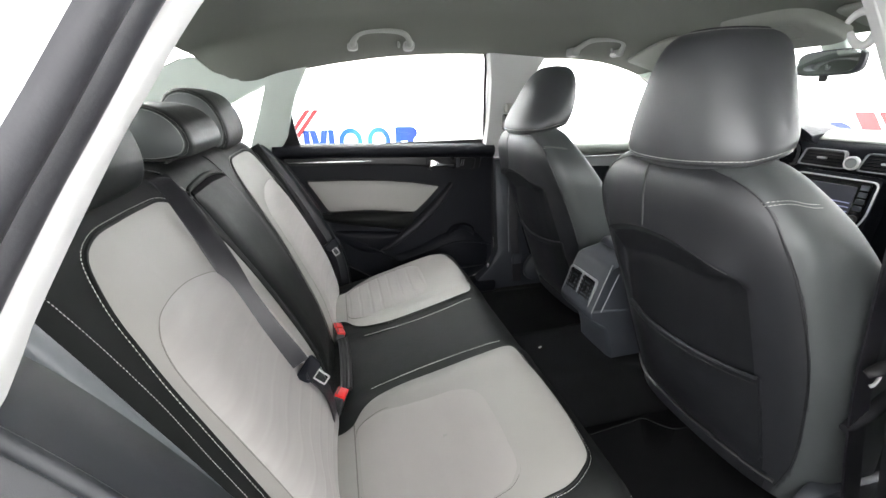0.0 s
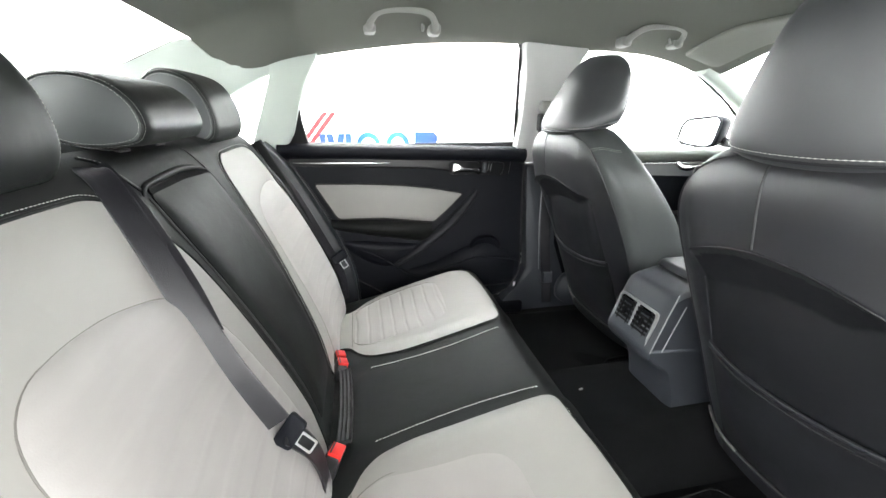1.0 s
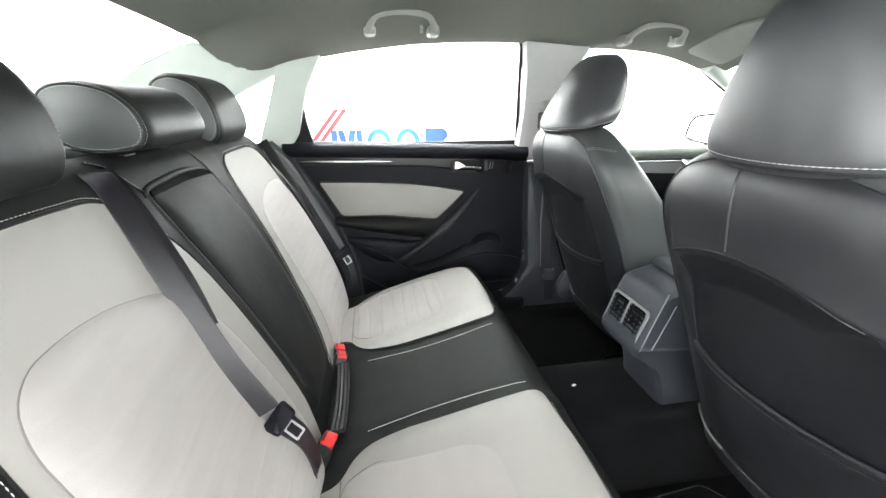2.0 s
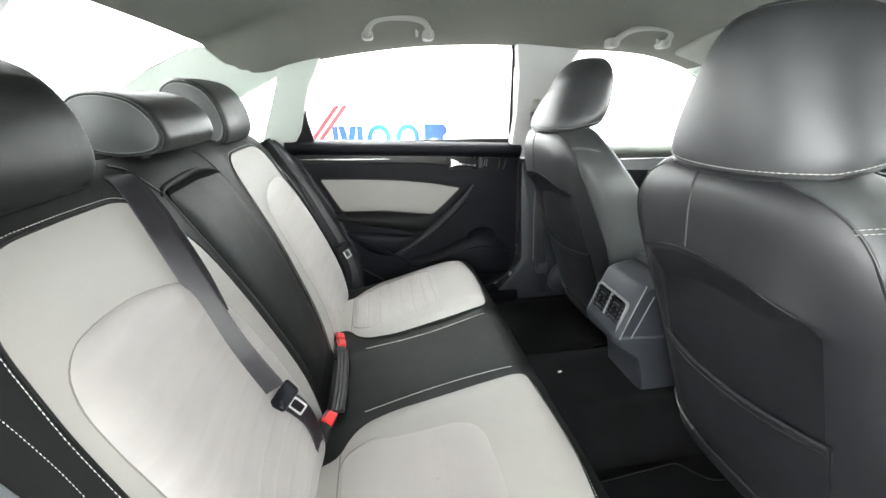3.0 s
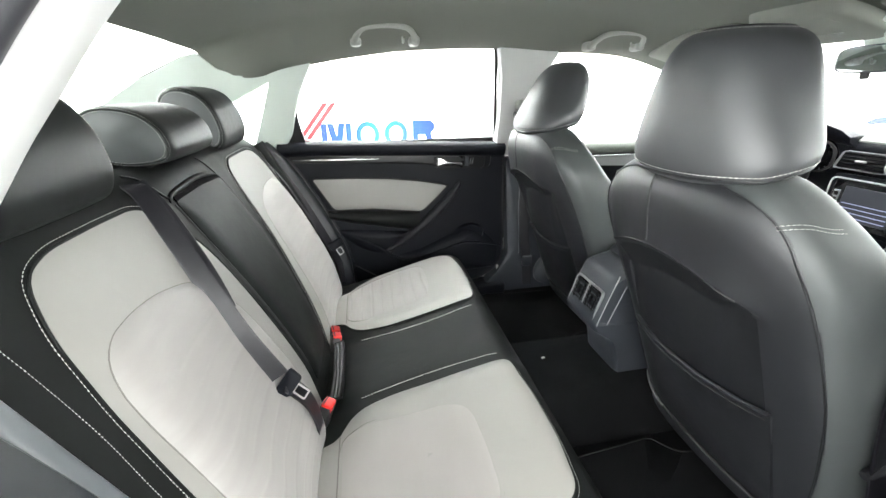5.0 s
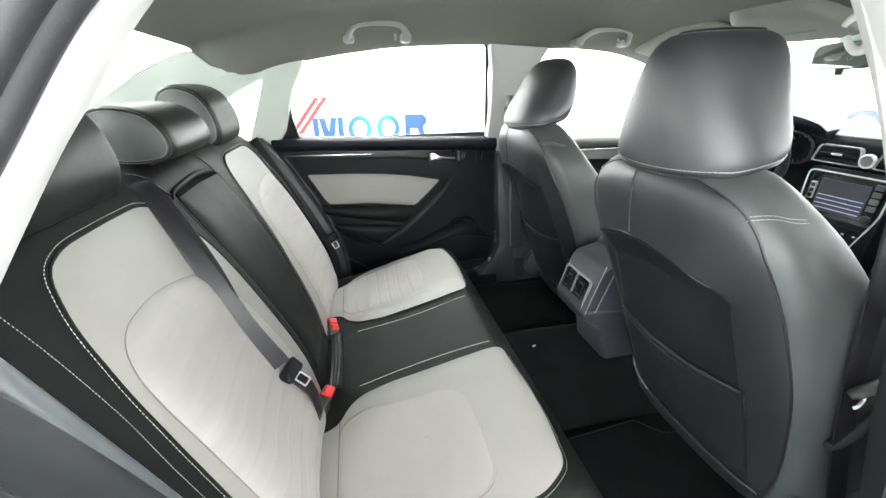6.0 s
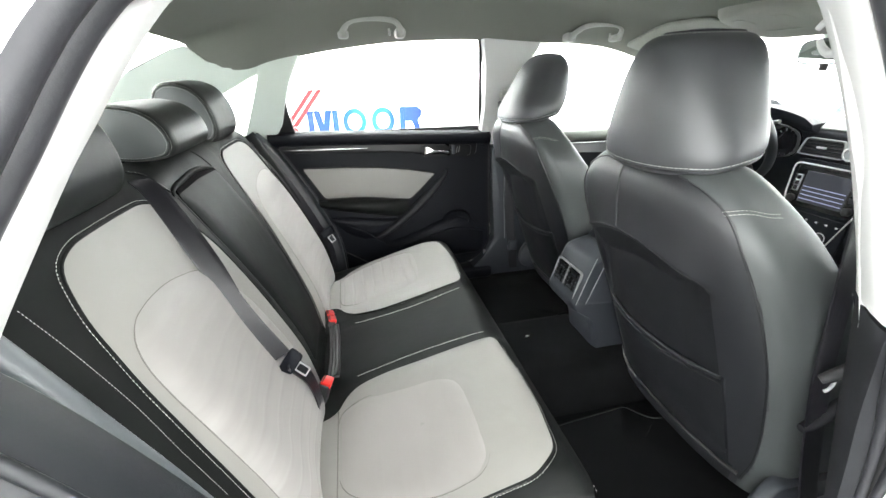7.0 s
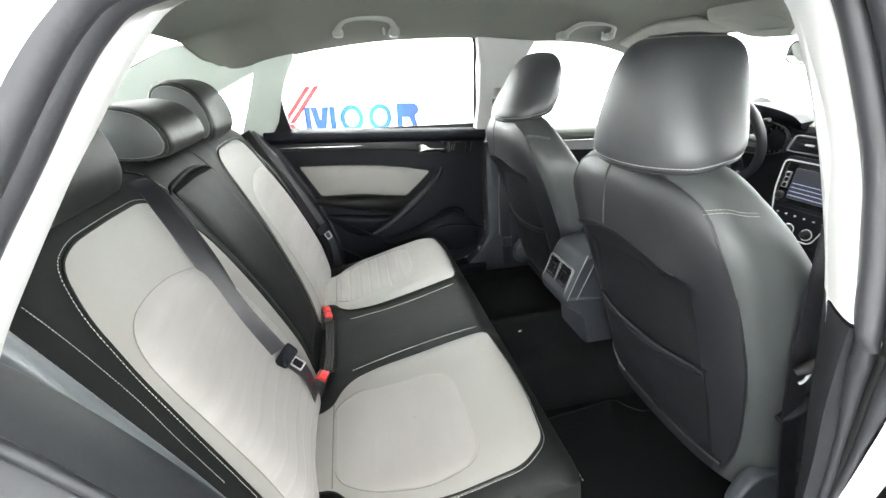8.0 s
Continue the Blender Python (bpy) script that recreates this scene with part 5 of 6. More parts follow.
def seat_outer_side(s, cy, sg, dx=0.0):
    """Plastic cover with levers on the side towards the door."""
    y = cy + sg * 0.268
    m = Matrix.Translation((dx, 0, 0))
    prof = rounded([(0.575, 0.44), (0.61, 0.50), (0.75, 0.49), (1.02, 0.47), (1.06, 0.42), (1.0, 0.37), (0.62, 0.365), (0.58, 0.39)], 0.03, 4)
    part("side_cover", moved(prism(prof, min(y, y - sg * 0.03), max(y, y - sg * 0.03), 0.008), m), trim_grey, s, "grey plastic seat side cover")
    part("recliner_lever", tube([Vector((0.588 + dx + 0.085 * k / 10, y + sg * 0.004, 0.662 + 0.05 * (k / 10) ** 1.4)) for k in range(11)], lambda t: 0.005 + 0.007 * math.sin(math.pi * min(1.0, 0.1 + 0.6 * t)), 12), moulding_dark, s, "charcoal recliner lever")
    part("lever", tube(spline([(0.70, y + sg * 0.004, 0.43), (0.76, y + sg * 0.012, 0.44), (0.83, y + sg * 0.012, 0.445)], 5), 0.011, 10), silver, s, "silver height lever")


# ---- doors on the far side ----
def far_rear_door():
    d = thing("door_rear", (0.05, 0.74, 0.36), "closed rear door lining in black and cream with a chrome handle", "car door")
    Y = lambda x, z: 0.775
    edge = rounded([(-0.43, 1.0), (-0.455, 0.97), (-0.40, 0.80), (-0.30, 0.62), (-0.20, 0.50), (-0.05, 0.40), (0.05, 0.365), (0.38, 0.368), (0.455, 0.405), (0.494, 0.47), (0.497, 0.55), (0.490, 0.75), (0.487, 0.99)], 0.02, 4)
    part("panel", slab(edge, Y, 0.030, 1, 0.004), trim_dark, d, "black door lining")
    part("edge_seal", tube([(p.x, 0.752, p.y) for p in resample(edge, 120, True)], 0.006, 8, True), rubber_black, d, "black rubber door seal")
    # upper ledge under the glass
    led = [(0.785, 1.028), (0.735, 1.026), (0.716, 1.015), (0.712, 0.998), (0.722, 0.980), (0.745, 0.965), (0.785, 0.96)]
    rings = []
    for k in range(31):
        x = -0.43 + 0.915 * k / 30
        dz = -0.028 * (x + 0.32) / 0.77
        rings.append([(x, y, z + dz) for y, z in led])
    part("ledge", loft(rings), trim_dark, d, "black padded ledge")
    part("glass_seal", box(-0.35, 0.46, 0.776, 0.785, 0.99, 1.018, 0.002), rubber_black, d)
    # corner cover and frame of the glass
    part("corner_cover", slab(rounded([(-0.43, 1.01), (-0.365, 1.15), (-0.338, 1.20), (-0.336, 1.10), (-0.322, 1.012)], 0.008, 3), lambda x, z: yside(x, z) - 0.002, 0.02, 1), rubber_black, d, "black corner cover")
    fr = [Vector((x, yside(x, z) + 0.002, z)) for x, z in spline([Vector((0.402, 1.338))] + [Vector(p) for p in REAR_GLASS[8:]], 5)]
    part("glass_frame", tube(fr, 0.006, 8), rubber_black, d, "black glass run")
    # gloss strip; the bright chrome tube stands for the highlight along it
    st = [(-0.402, 0.985), (-0.395, 0.948), (-0.30, 0.945), (0.10, 0.925), (0.40, 0.888), (0.425, 0.90), (0.432, 0.945), (0.415, 0.955)]
    part("gloss_strip", slab(rounded(st, 0.012, 4), Y, 0.042, 1, 0.002), strip_black, d, "gloss black decor strip")
    part("bright_line", tube([(-0.385 + 0.34 * k / 20, 0.7305, 0.960 - 0.008 * k / 20) for k in range(21)], lambda t: 0.0006 + 0.0038 * math.sin(math.pi * t) ** 0.7, 8, flat=1.3), chrome, d, "thin bright line, drawn in chrome")
    # handle: recess, lever, lock switch
    h = part("handle_recess", slab(rounded([(0.17, 0.955), (0.18, 0.902), (0.40, 0.893), (0.408, 0.945)], 0.02, 4), Y, 0.046, 1), strip_black, d, "black handle recess")
    blade = rounded([(0.186, 0.911), (0.194, 0.948), (0.204, 0.947), (0.222, 0.930), (0.30, 0.922), (0.302, 0.910)], 0.006, 3)
    part("lever", slab(blade, lambda x, z: 0.731, 0.012, 1, 0.003), chrome, h, "satin chrome door lever")
    part("lock_switch", box(0.312, 0.326, 0.722, 0.732, 0.907, 0.945, 0.003), trim_grey, h)
    for a in (0.335, 0.345):
        part("lock_mark", moved(box(-0.0012, 0.0012, -0.001, 0.001, -0.014, 0.014), pose(a, 0.7275, 0.926, 0, 12, 0)), dial_grey, h, smooth=False)
    # cream insert
    cr = rounded([(-0.322, 0.882), (-0.15, 0.877), (0.0, 0.867), (0.12, 0.851), (0.240, 0.826), (0.185, 0.772), (0.122, 0.716), (-0.08, 0.742), (-0.246, 0.746)], 0.014, 4)
    ds = lambda u, v, hh: Vector((u, 0.744 - hh - 0.004, v))
    part("cream_insert", patch(cr, ds, 0.008, -0.001, 0.012, 8, 90, 5), leather_cream, d, "cream leather door insert")
    part("insert_seam", tube([ds(p.x, p.y, 0.001) for p in resample(cr, 100, True)], 0.003, 6, True), rubber_black, d)
    # armrest: a padded shelf that runs into a diagonal grip
    rows = []
    for k in range(25):
        t = k / 24
        x = -0.27 + 0.38 * t
        z = 0.742 - 0.026 * t
        th = 0.036 + 0.055 * t
        dep = 0.062 * math.sin(math.pi * (0.12 + 0.80 * t)) ** 0.6
        rows.append([(x, 0.75 + 0.01, z + 0.004), (x, 0.745 - dep * 0.8, z + 0.003), (x, 0.745 - dep, z - 0.008), (x, 0.745 - dep, z - 0.4 * th), (x, 0.745 - dep * 0.75, z - 0.7 * th), (x, 0.745 - dep * 0.3, z - 0.9 * th), (x, 0.76, z - th)])
    part("armrest", loft(rows), leather_black, d, "black padded armrest")
    grip = spline([(0.292, 0.742, 0.836), (0.258, 0.736, 0.790), (0.198, 0.728, 0.728), (0.118, 0.722, 0.660), (0.035, 0.728, 0.596), (-0.045, 0.742, 0.543)], 8)
    part("grip", tube(grip, lambda t: 0.008 + 0.017 * math.sin(math.pi * (0.10 + 0.85 * (1 - t)) ** 1.0), 14, flat=0.75), moulding_dark, d, "charcoal diagonal pull grip")
    low = rounded([(-0.255, 0.66), (-0.15, 0.655), (0.10, 0.625), (0.02, 0.56), (-0.08, 0.54), (-0.16, 0.575)], 0.03, 4)
    part("lower_pad", patch(low, ds, 0.016, -0.001, 0.01, 8, 80, 3), trim_dark, d, "charcoal lower pad")
    sp = rounded([(0.0, 0.52), (0.13, 0.55), (0.24, 0.60), (0.33, 0.628), (0.41, 0.60), (0.468, 0.53), (0.462, 0.425), (0.20, 0.412), (0.02, 0.44)], 0.03, 4)
    part("map_pocket", patch(sp, ds, 0.028, -0.001, 0.01, 9, 90, 4), trim_dark, d, "charcoal bulged door pocket")
    rim = spline([(-0.21, 0.736, 0.640), (-0.09, 0.722, 0.582), (0.03, 0.710, 0.510), (0.11, 0.704, 0.522), (0.19, 0.700, 0.543), (0.297, 0.70, 0.570), (0.39, 0.702, 0.562), (0.475, 0.712, 0.54)], 8)
    part("pocket_rim", tube(rim, 0.0045, 8), trim_dark, d)
    cone = [[(0.335 + r * math.cos(q), 0.748 - hh, 0.60 + 0.72 * r * math.sin(q)) for q in [2 * math.pi * k / 32 for k in range(32)]] for r, hh in ((0.070, 0.0), (0.064, 0.016), (0.058, 0.020), (0.050, 0.017), (0.02, 0.014))]
    part("speaker_cover", loft(cone), trim_dark, d, "charcoal round speaker cover")
    part("courtesy_reflector", box(0.466, 0.476, 0.728, 0.738, 0.412, 0.432, 0.001), dial_white, d)


def front_door(sg):
    d = thing("door_front", (1.0, sg * 0.74, 0.36), "closed front door lining in black with a chrome handle", "car door", "front doors")
    part("panel", slab(rounded([(0.62, 0.97), (0.61, 0.70), (0.66, 0.42), (0.74, 0.37), (1.60, 0.37), (1.66, 0.94)], 0.02, 4), lambda x, z: 0.775, 0.03, sg, 0.004), trim_dark, d, "black door lining")
    led = [(0.785, 0.985), (0.735, 0.985), (0.716, 0.975), (0.712, 0.958), (0.722, 0.940), (0.785, 0.92)]
    # ledge in the same pale tone, for the reflection lying on it
    part("ledge", loft([[(0.60 + 1.05 * k / 20, sg * y, z - 0.01 * k / 20) for y, z in led] for k in range(21)]), dash_top_lit, d, "padded ledge in a pale reflecting tone")
    part("gloss_strip", slab(rounded([(0.66, 0.93), (0.665, 0.89), (1.50, 0.85), (1.52, 0.91)], 0.012, 4), lambda x, z: 0.775, 0.042, sg), silver, d, "grey decor strip")
    part("bright_line", tube([(0.68 + 0.78 * k / 10, sg * 0.728, 0.925 - 0.006 * k / 10) for k in range(11)], 0.003, 8), chrome, d, "thin bright line, drawn in chrome")
    part("lever", tube(spline([(1.165, sg * 0.722, 0.925), (1.185, sg * 0.712, 0.905), (1.22, sg * 0.708, 0.90), (1.27, sg * 0.718, 0.905)], 6), lambda t: 0.006 + 0.006 * math.sin(math.pi * (0.25 + 0.6 * t)), 10), chrome, d, "satin chrome door lever")
    part("armrest", prism(rounded([(0.72, 0.70), (1.30, 0.71), (1.36, 0.66), (1.30, 0.63), (0.74, 0.63)], 0.03, 4), min(sg * 0.68, sg * 0.75), max(sg * 0.68, sg * 0.75), 0.012), leather_black, d, "black padded armrest")
    fr = [Vector((x, sg * (yside(x, z) + 0.002), z)) for x, z in spline([Vector(p) for p in FRONT_GLASS[7:]], 5)]
    part("glass_frame", tube(fr, 0.005, 8), rubber_black, d, "black glass run")


def outer_mirror(sg):
    m = thing("door_mirror", (1.45, sg * 0.93, 0.98), "door mirror with a black shell outside the front window", "door mirror", "door mirrors")
    o = [Vector(p) for p in rounded([(0.83, 0.985), (0.835, 1.09), (0.87, 1.108), (1.06, 1.090), (1.095, 1.06), (1.09, 0.99), (1.06, 0.972), (0.87, 0.968)], 0.03, 4)]
    c = Vector((0.962, 1.035))

    def ring(k, dx):
        return [(1.45 + dx + (0.10 * (p.x - c.x) + 0.28 * (p.y - c.y)) * k, sg * (c.x + (p.x - c.x) * k), c.y + (p.y - c.y) * k) for p in o]

    part("shell", loft([ring(0.97, 0.022), ring(1.0, 0.026), ring(1.0, 0.04), ring(0.92, 0.07), ring(0.7, 0.10), ring(0.3, 0.115)]), trim_dark, m, "dark grey mirror shell")
    part("rim", tube(ring(0.985, 0.006), 0.0055, 8, True, up=(1, 0, 0)), trim_dark, m)
    part("mirror_glass", loft([ring(0.97, 0.010), ring(0.97, 0.006)]), mirror_mat, m, "mirror glass", smooth=False)
    part("arm", tube([(1.50, sg * 0.79, 0.985), (1.49, sg * 0.86, 1.0)], 0.022, 10), piano, m)


# ---- roof fittings ----
def grab_handle(at, sg=1):
    g = thing("grab_handle", at, "pale grey folding grab handle on the headliner edge", "grab handle", "grab handles")
    x, y, z = at
    bow = spline([(-0.094, 0.0, 0.0), (-0.090, -0.026, 0.014), (-0.070, -0.052, 0.030), (-0.03, -0.062, 0.037), (0.03, -0.062, 0.037), (0.070, -0.052, 0.030), (0.090, -0.026, 0.014), (0.094, 0.0, 0.0)], 6)
    low = Vector((0, 0, -0.014))
    part("bow", tube([Vector((x + p.x, y + sg * p.y, z + p.z)) + low for p in bow], lambda t: 0.0085 + 0.005 * abs(2 * t - 1) ** 4, 12, up=(0, 0.5, 1)), handle_grey, g, "pale grey handle bow")
    for d in (-0.094, 0.094):
        part("foot", loft([[(x + d + a, y + sg * (0.010 + k), z - 0.012 + b) for a, b in oval(0.018 * r, 0.016 * r, 16, 3)] for k, r in ((-0.022, 0.6), (-0.018, 0.95), (-0.005, 1.0), (0.02, 1.05))]), handle_grey, g)
    part("coat_hook", tube(spline([(x + 0.055, y - sg * 0.01, z - 0.002), (x + 0.055, y - sg * 0.018, z - 0.018), (x + 0.055, y - sg * 0.028, z - 0.018), (x + 0.055, y - sg * 0.030, z - 0.008)], 5), 0.004, 8), handle_grey, g)


def sun_visor(sg):
    v = thing("sun_visor", (1.05, sg * 0.36, 1.33), "pale grey sun visor folded up against the headliner", "sun visor", "sun visors")
    o = resample(rounded([(0.97, 0.56), (1.12, 0.57), (1.13, 0.16), (0.98, 0.17)], 0.03, 5), 96, True)
    rings = []
    for s, z in ((0.97, 0.002), (1.0, -0.002), (1.0, -0.006), (0.97, -0.009), (0.8, -0.010), (0.55, -0.010), (0.3, -0.010)):
        c = Vector((1.055, 0.36))
        r = []
        for p in o:
            q = c + (p - c) * s
            r.append((q.x, sg * q.y, liner_z(q.x, q.y) + z))
        rings.append(r)
    part("flap", loft(rings), visor_vinyl, v)
    part("pivot", tube([(1.145, sg * 0.57, roof_z(1.145) - 0.05), (1.15, sg * 0.50, roof_z(1.15) - 0.035)], 0.006, 8), trim_grey, v)


def overhead_console():
    c = thing("overhead_console", (1.0, 0.0, 1.36), "pale grey overhead console with reading lamps", "overhead console")
    z = roof_z(1.07) + 0.006
    part("housing", loft([[(1.05 + p[0] * s, p[1] * s, z + dz - 0.25 * p[0] * s) for p in oval(0.11, 0.13, 40, 4.5)] for s, dz in ((1.02, 0.0), (1.0, -0.016), (0.96, -0.026), (0.9, -0.030), (0.6, -0.031))]), visor_vinyl, c)
    for d in (-0.06, 0.06):
        part("lamp_lens", loft([[(1.00 + p[0], d + p[1], z - 0.0185 - 0.25 * p[0] + dz) for p in oval(0.03 * s, 0.026 * s, 20, 3)] for s, dz in ((1, 0.006), (1, -0.0008), (0.6, -0.0012))]), visor_vinyl, c, "frosted reading lamp lens")
    part("switch", box(1.07, 1.09, -0.05, 0.05, z - 0.0395, z - 0.032, 0.002), visor_vinyl, c)


def rear_view_mirror():
    m = thing("rear_view_mirror", (1.30, 0.0, 1.25), "interior rear-view mirror hanging from the windscreen", "mirror")
    o = oval(0.102, 0.036, 40, 4.0)
    q = Matrix.Translation((1.255, 0.0, 1.268)) @ Matrix.Rotation(radians(-8), 4, "Z") @ Matrix.Rotation(radians(4), 4, "Y")
    part("shell", loft([[q @ Vector((dx, p[0] * s, p[1] * s)) for p in o] for s, dx in ((0.96, -0.004), (1.0, 0.0), (0.98, 0.014), (0.75, 0.028), (0.3, 0.034))]), trim_grey, m, "grey mirror shell")
    part("mirror_glass", loft([[q @ Vector((dx, p[0] * s, p[1] * s)) for p in o] for s, dx in ((0.90, -0.0045), (0.88, -0.006))]), mirror_mat, m, "mirror glass", smooth=False)
    part("lever", moved(box(-0.004, 0.004, -0.012, 0.012, -0.052, -0.034, 0.002), q), rubber_black, m)
    part("stalk", tube(spline([(1.28, 0, 1.265), (1.30, 0, 1.30), (1.285, 0, 1.335)], 6), 0.010, 10), trim_light, m)
    part("sensor_cover", prism(rounded([(1.24, 1.335), (1.30, 1.325), (1.32, 1.30), (1.26, 1.30)], 0.01, 3), -0.035, 0.035, 0.008), trim_light, m)


# ---- centre console and dashboard ----
def rear_vents(con):
    # frame of the panel: u across (towards far side), v up along it
    lo, hi = Vector((0.484, 0, 0.578)), Vector((0.520, 0, 0.702))
    v = (hi - lo).normalized()
    u = Vector((0, 1, 0))
    n = u.cross(v)
    if n.x > 0:
        n = -n
    mid = (lo + hi) / 2

    def at(a, b, h):
        return mid + u * a + v * b + n * h

    def ring(out, h):
        return [at(p[0], p[1], h) for p in out]

    o1 = rounded([(-0.072, -0.050), (0.072, -0.050), (0.072, 0.046), (-0.072, 0.046)], 0.014, 5)
    o2 = rounded([(-0.066, -0.044), (0.066, -0.044), (0.066, 0.040), (-0.066, 0.040)], 0.011, 5)
    part("vent_frame", loft([ring(o1, 0.0), ring(o1, 0.006), ring(o2, 0.006), ring(o2, -0.003)], caps=False), silver, con, "silver vent frame")
    part("vent_well", loft([ring(o2, 0.002), ring([(p.x * 0.98, p.y * 0.98) for p in o2], 0.001)]), piano, con, "black vent recess")
    for side in (-1, 1):
        for k in range(5):
            b = -0.020 + 0.0125 * k
            c = side * 0.033
            prof = [(-0.0055, 0.001), (0.003, 0.004), (0.0045, 0.0075), (-0.004, 0.005)]
            part("slat", loft([[at(a, b + p, 0.001 + q) for p, q in prof] for a in (c - 0.028, c + 0.028)]), strip_black, con, smooth=False)
        for j in (-0.018, 0.018):
            part("fin", loft([[at(side * 0.033 + j + p, bb, q) for p, q in ((-0.001, 0.001), (0.001, 0.001), (0.001, 0.008), (-0.001, 0.008))] for bb in (-0.026, 0.036)]), strip_black, con, smooth=False)
        part("wheel", loft([[at(side * 0.033 + 0.004 * math.cos(q), 0.004 + 0.012 * math.sin(q), h) for q in [2 * math.pi * k / 16 for k in range(16)]] for h in (0.004, 0.011)]), strip_black, con)
    part("divider", loft([[at(p, bb, q) for p, q in ((-0.0035, 0.0), (0.0035, 0.0), (0.0035, 0.007), (-0.0035, 0.007))] for bb in (-0.028, 0.040)]), silver, con, smooth=False)
    part("button_strip", loft([ring([(p.x * 0.93, -0.0365 + p.y * 0.12) for p in o2], h) for h in (0.002, 0.006)]), trim_dark, con)
    for k in (-1, 0, 1):
        part("marking", loft([[at(0.011 * k + a, -0.0365 + b, h) for a, b in ((-0.003, -0.002), (0.003, -0.002), (0.003, 0.002), (-0.003, 0.002))] for h in (0.0062, 0.0068)]), dial_white, con, smooth=False)


def centre_console():
    c = thing("centre_console", (0.85, 0.0, 0.42), "dark grey centre console with rear air vents", "console")
    prof = rounded([(0.523, 0.728), (0.470, 0.592), (0.478, 0.566), (0.535, 0.530), (0.556, 0.47), (0.566, 0.41), (0.572, 0.37), (1.45, 0.37), (1.42, 0.60), (1.20, 0.63), (0.95, 0.655), (0.90, 0.735), (0.62, 0.752)], 0.02, 4)
    part("body", moved(prism(prof, -0.086, 0.086, 0.024), Matrix.Translation((0.008, 0, 0))), trim_grey, c, "dark grey console body")
    # highlights on the rounded console corner, modelled as silver tubes
    for pts in (((0.541, 0.736), (0.512, 0.655), (0.490, 0.590)), ((0.566, 0.705), (0.538, 0.632), (0.522, 0.590))):
        part("edge_highlight", tube(spline([(x, -0.0865, z) for x, z in pts], 6), 0.0016, 8), silver, c, "bright line standing for an edge highlight")
    part("lid", prism(rounded([(0.60, 0.748), (0.615, 0.764), (0.88, 0.760), (0.90, 0.742)], 0.008, 4), -0.080, 0.080, 0.012), trim_grey, c, "charcoal armrest lid")
    part("gear_gate", box(1.00, 1.22, -0.06, 0.06, 0.64, 0.656, 0.006), piano, c)
    g = part("gear_lever", tube([(1.12, 0, 0.65), (1.10, 0, 0.74)], 0.012, 10), chrome, c)
    part("knob", loft([[(1.10 + p[0] * s, p[1] * s, z) for p in oval(0.028, 0.022, 20, 2.4)] for s, z in ((0.5, 0.73), (0.95, 0.745), (1.0, 0.775), (0.8, 0.80), (0.3, 0.808))]), leather_black, g)
    rear_vents(c)


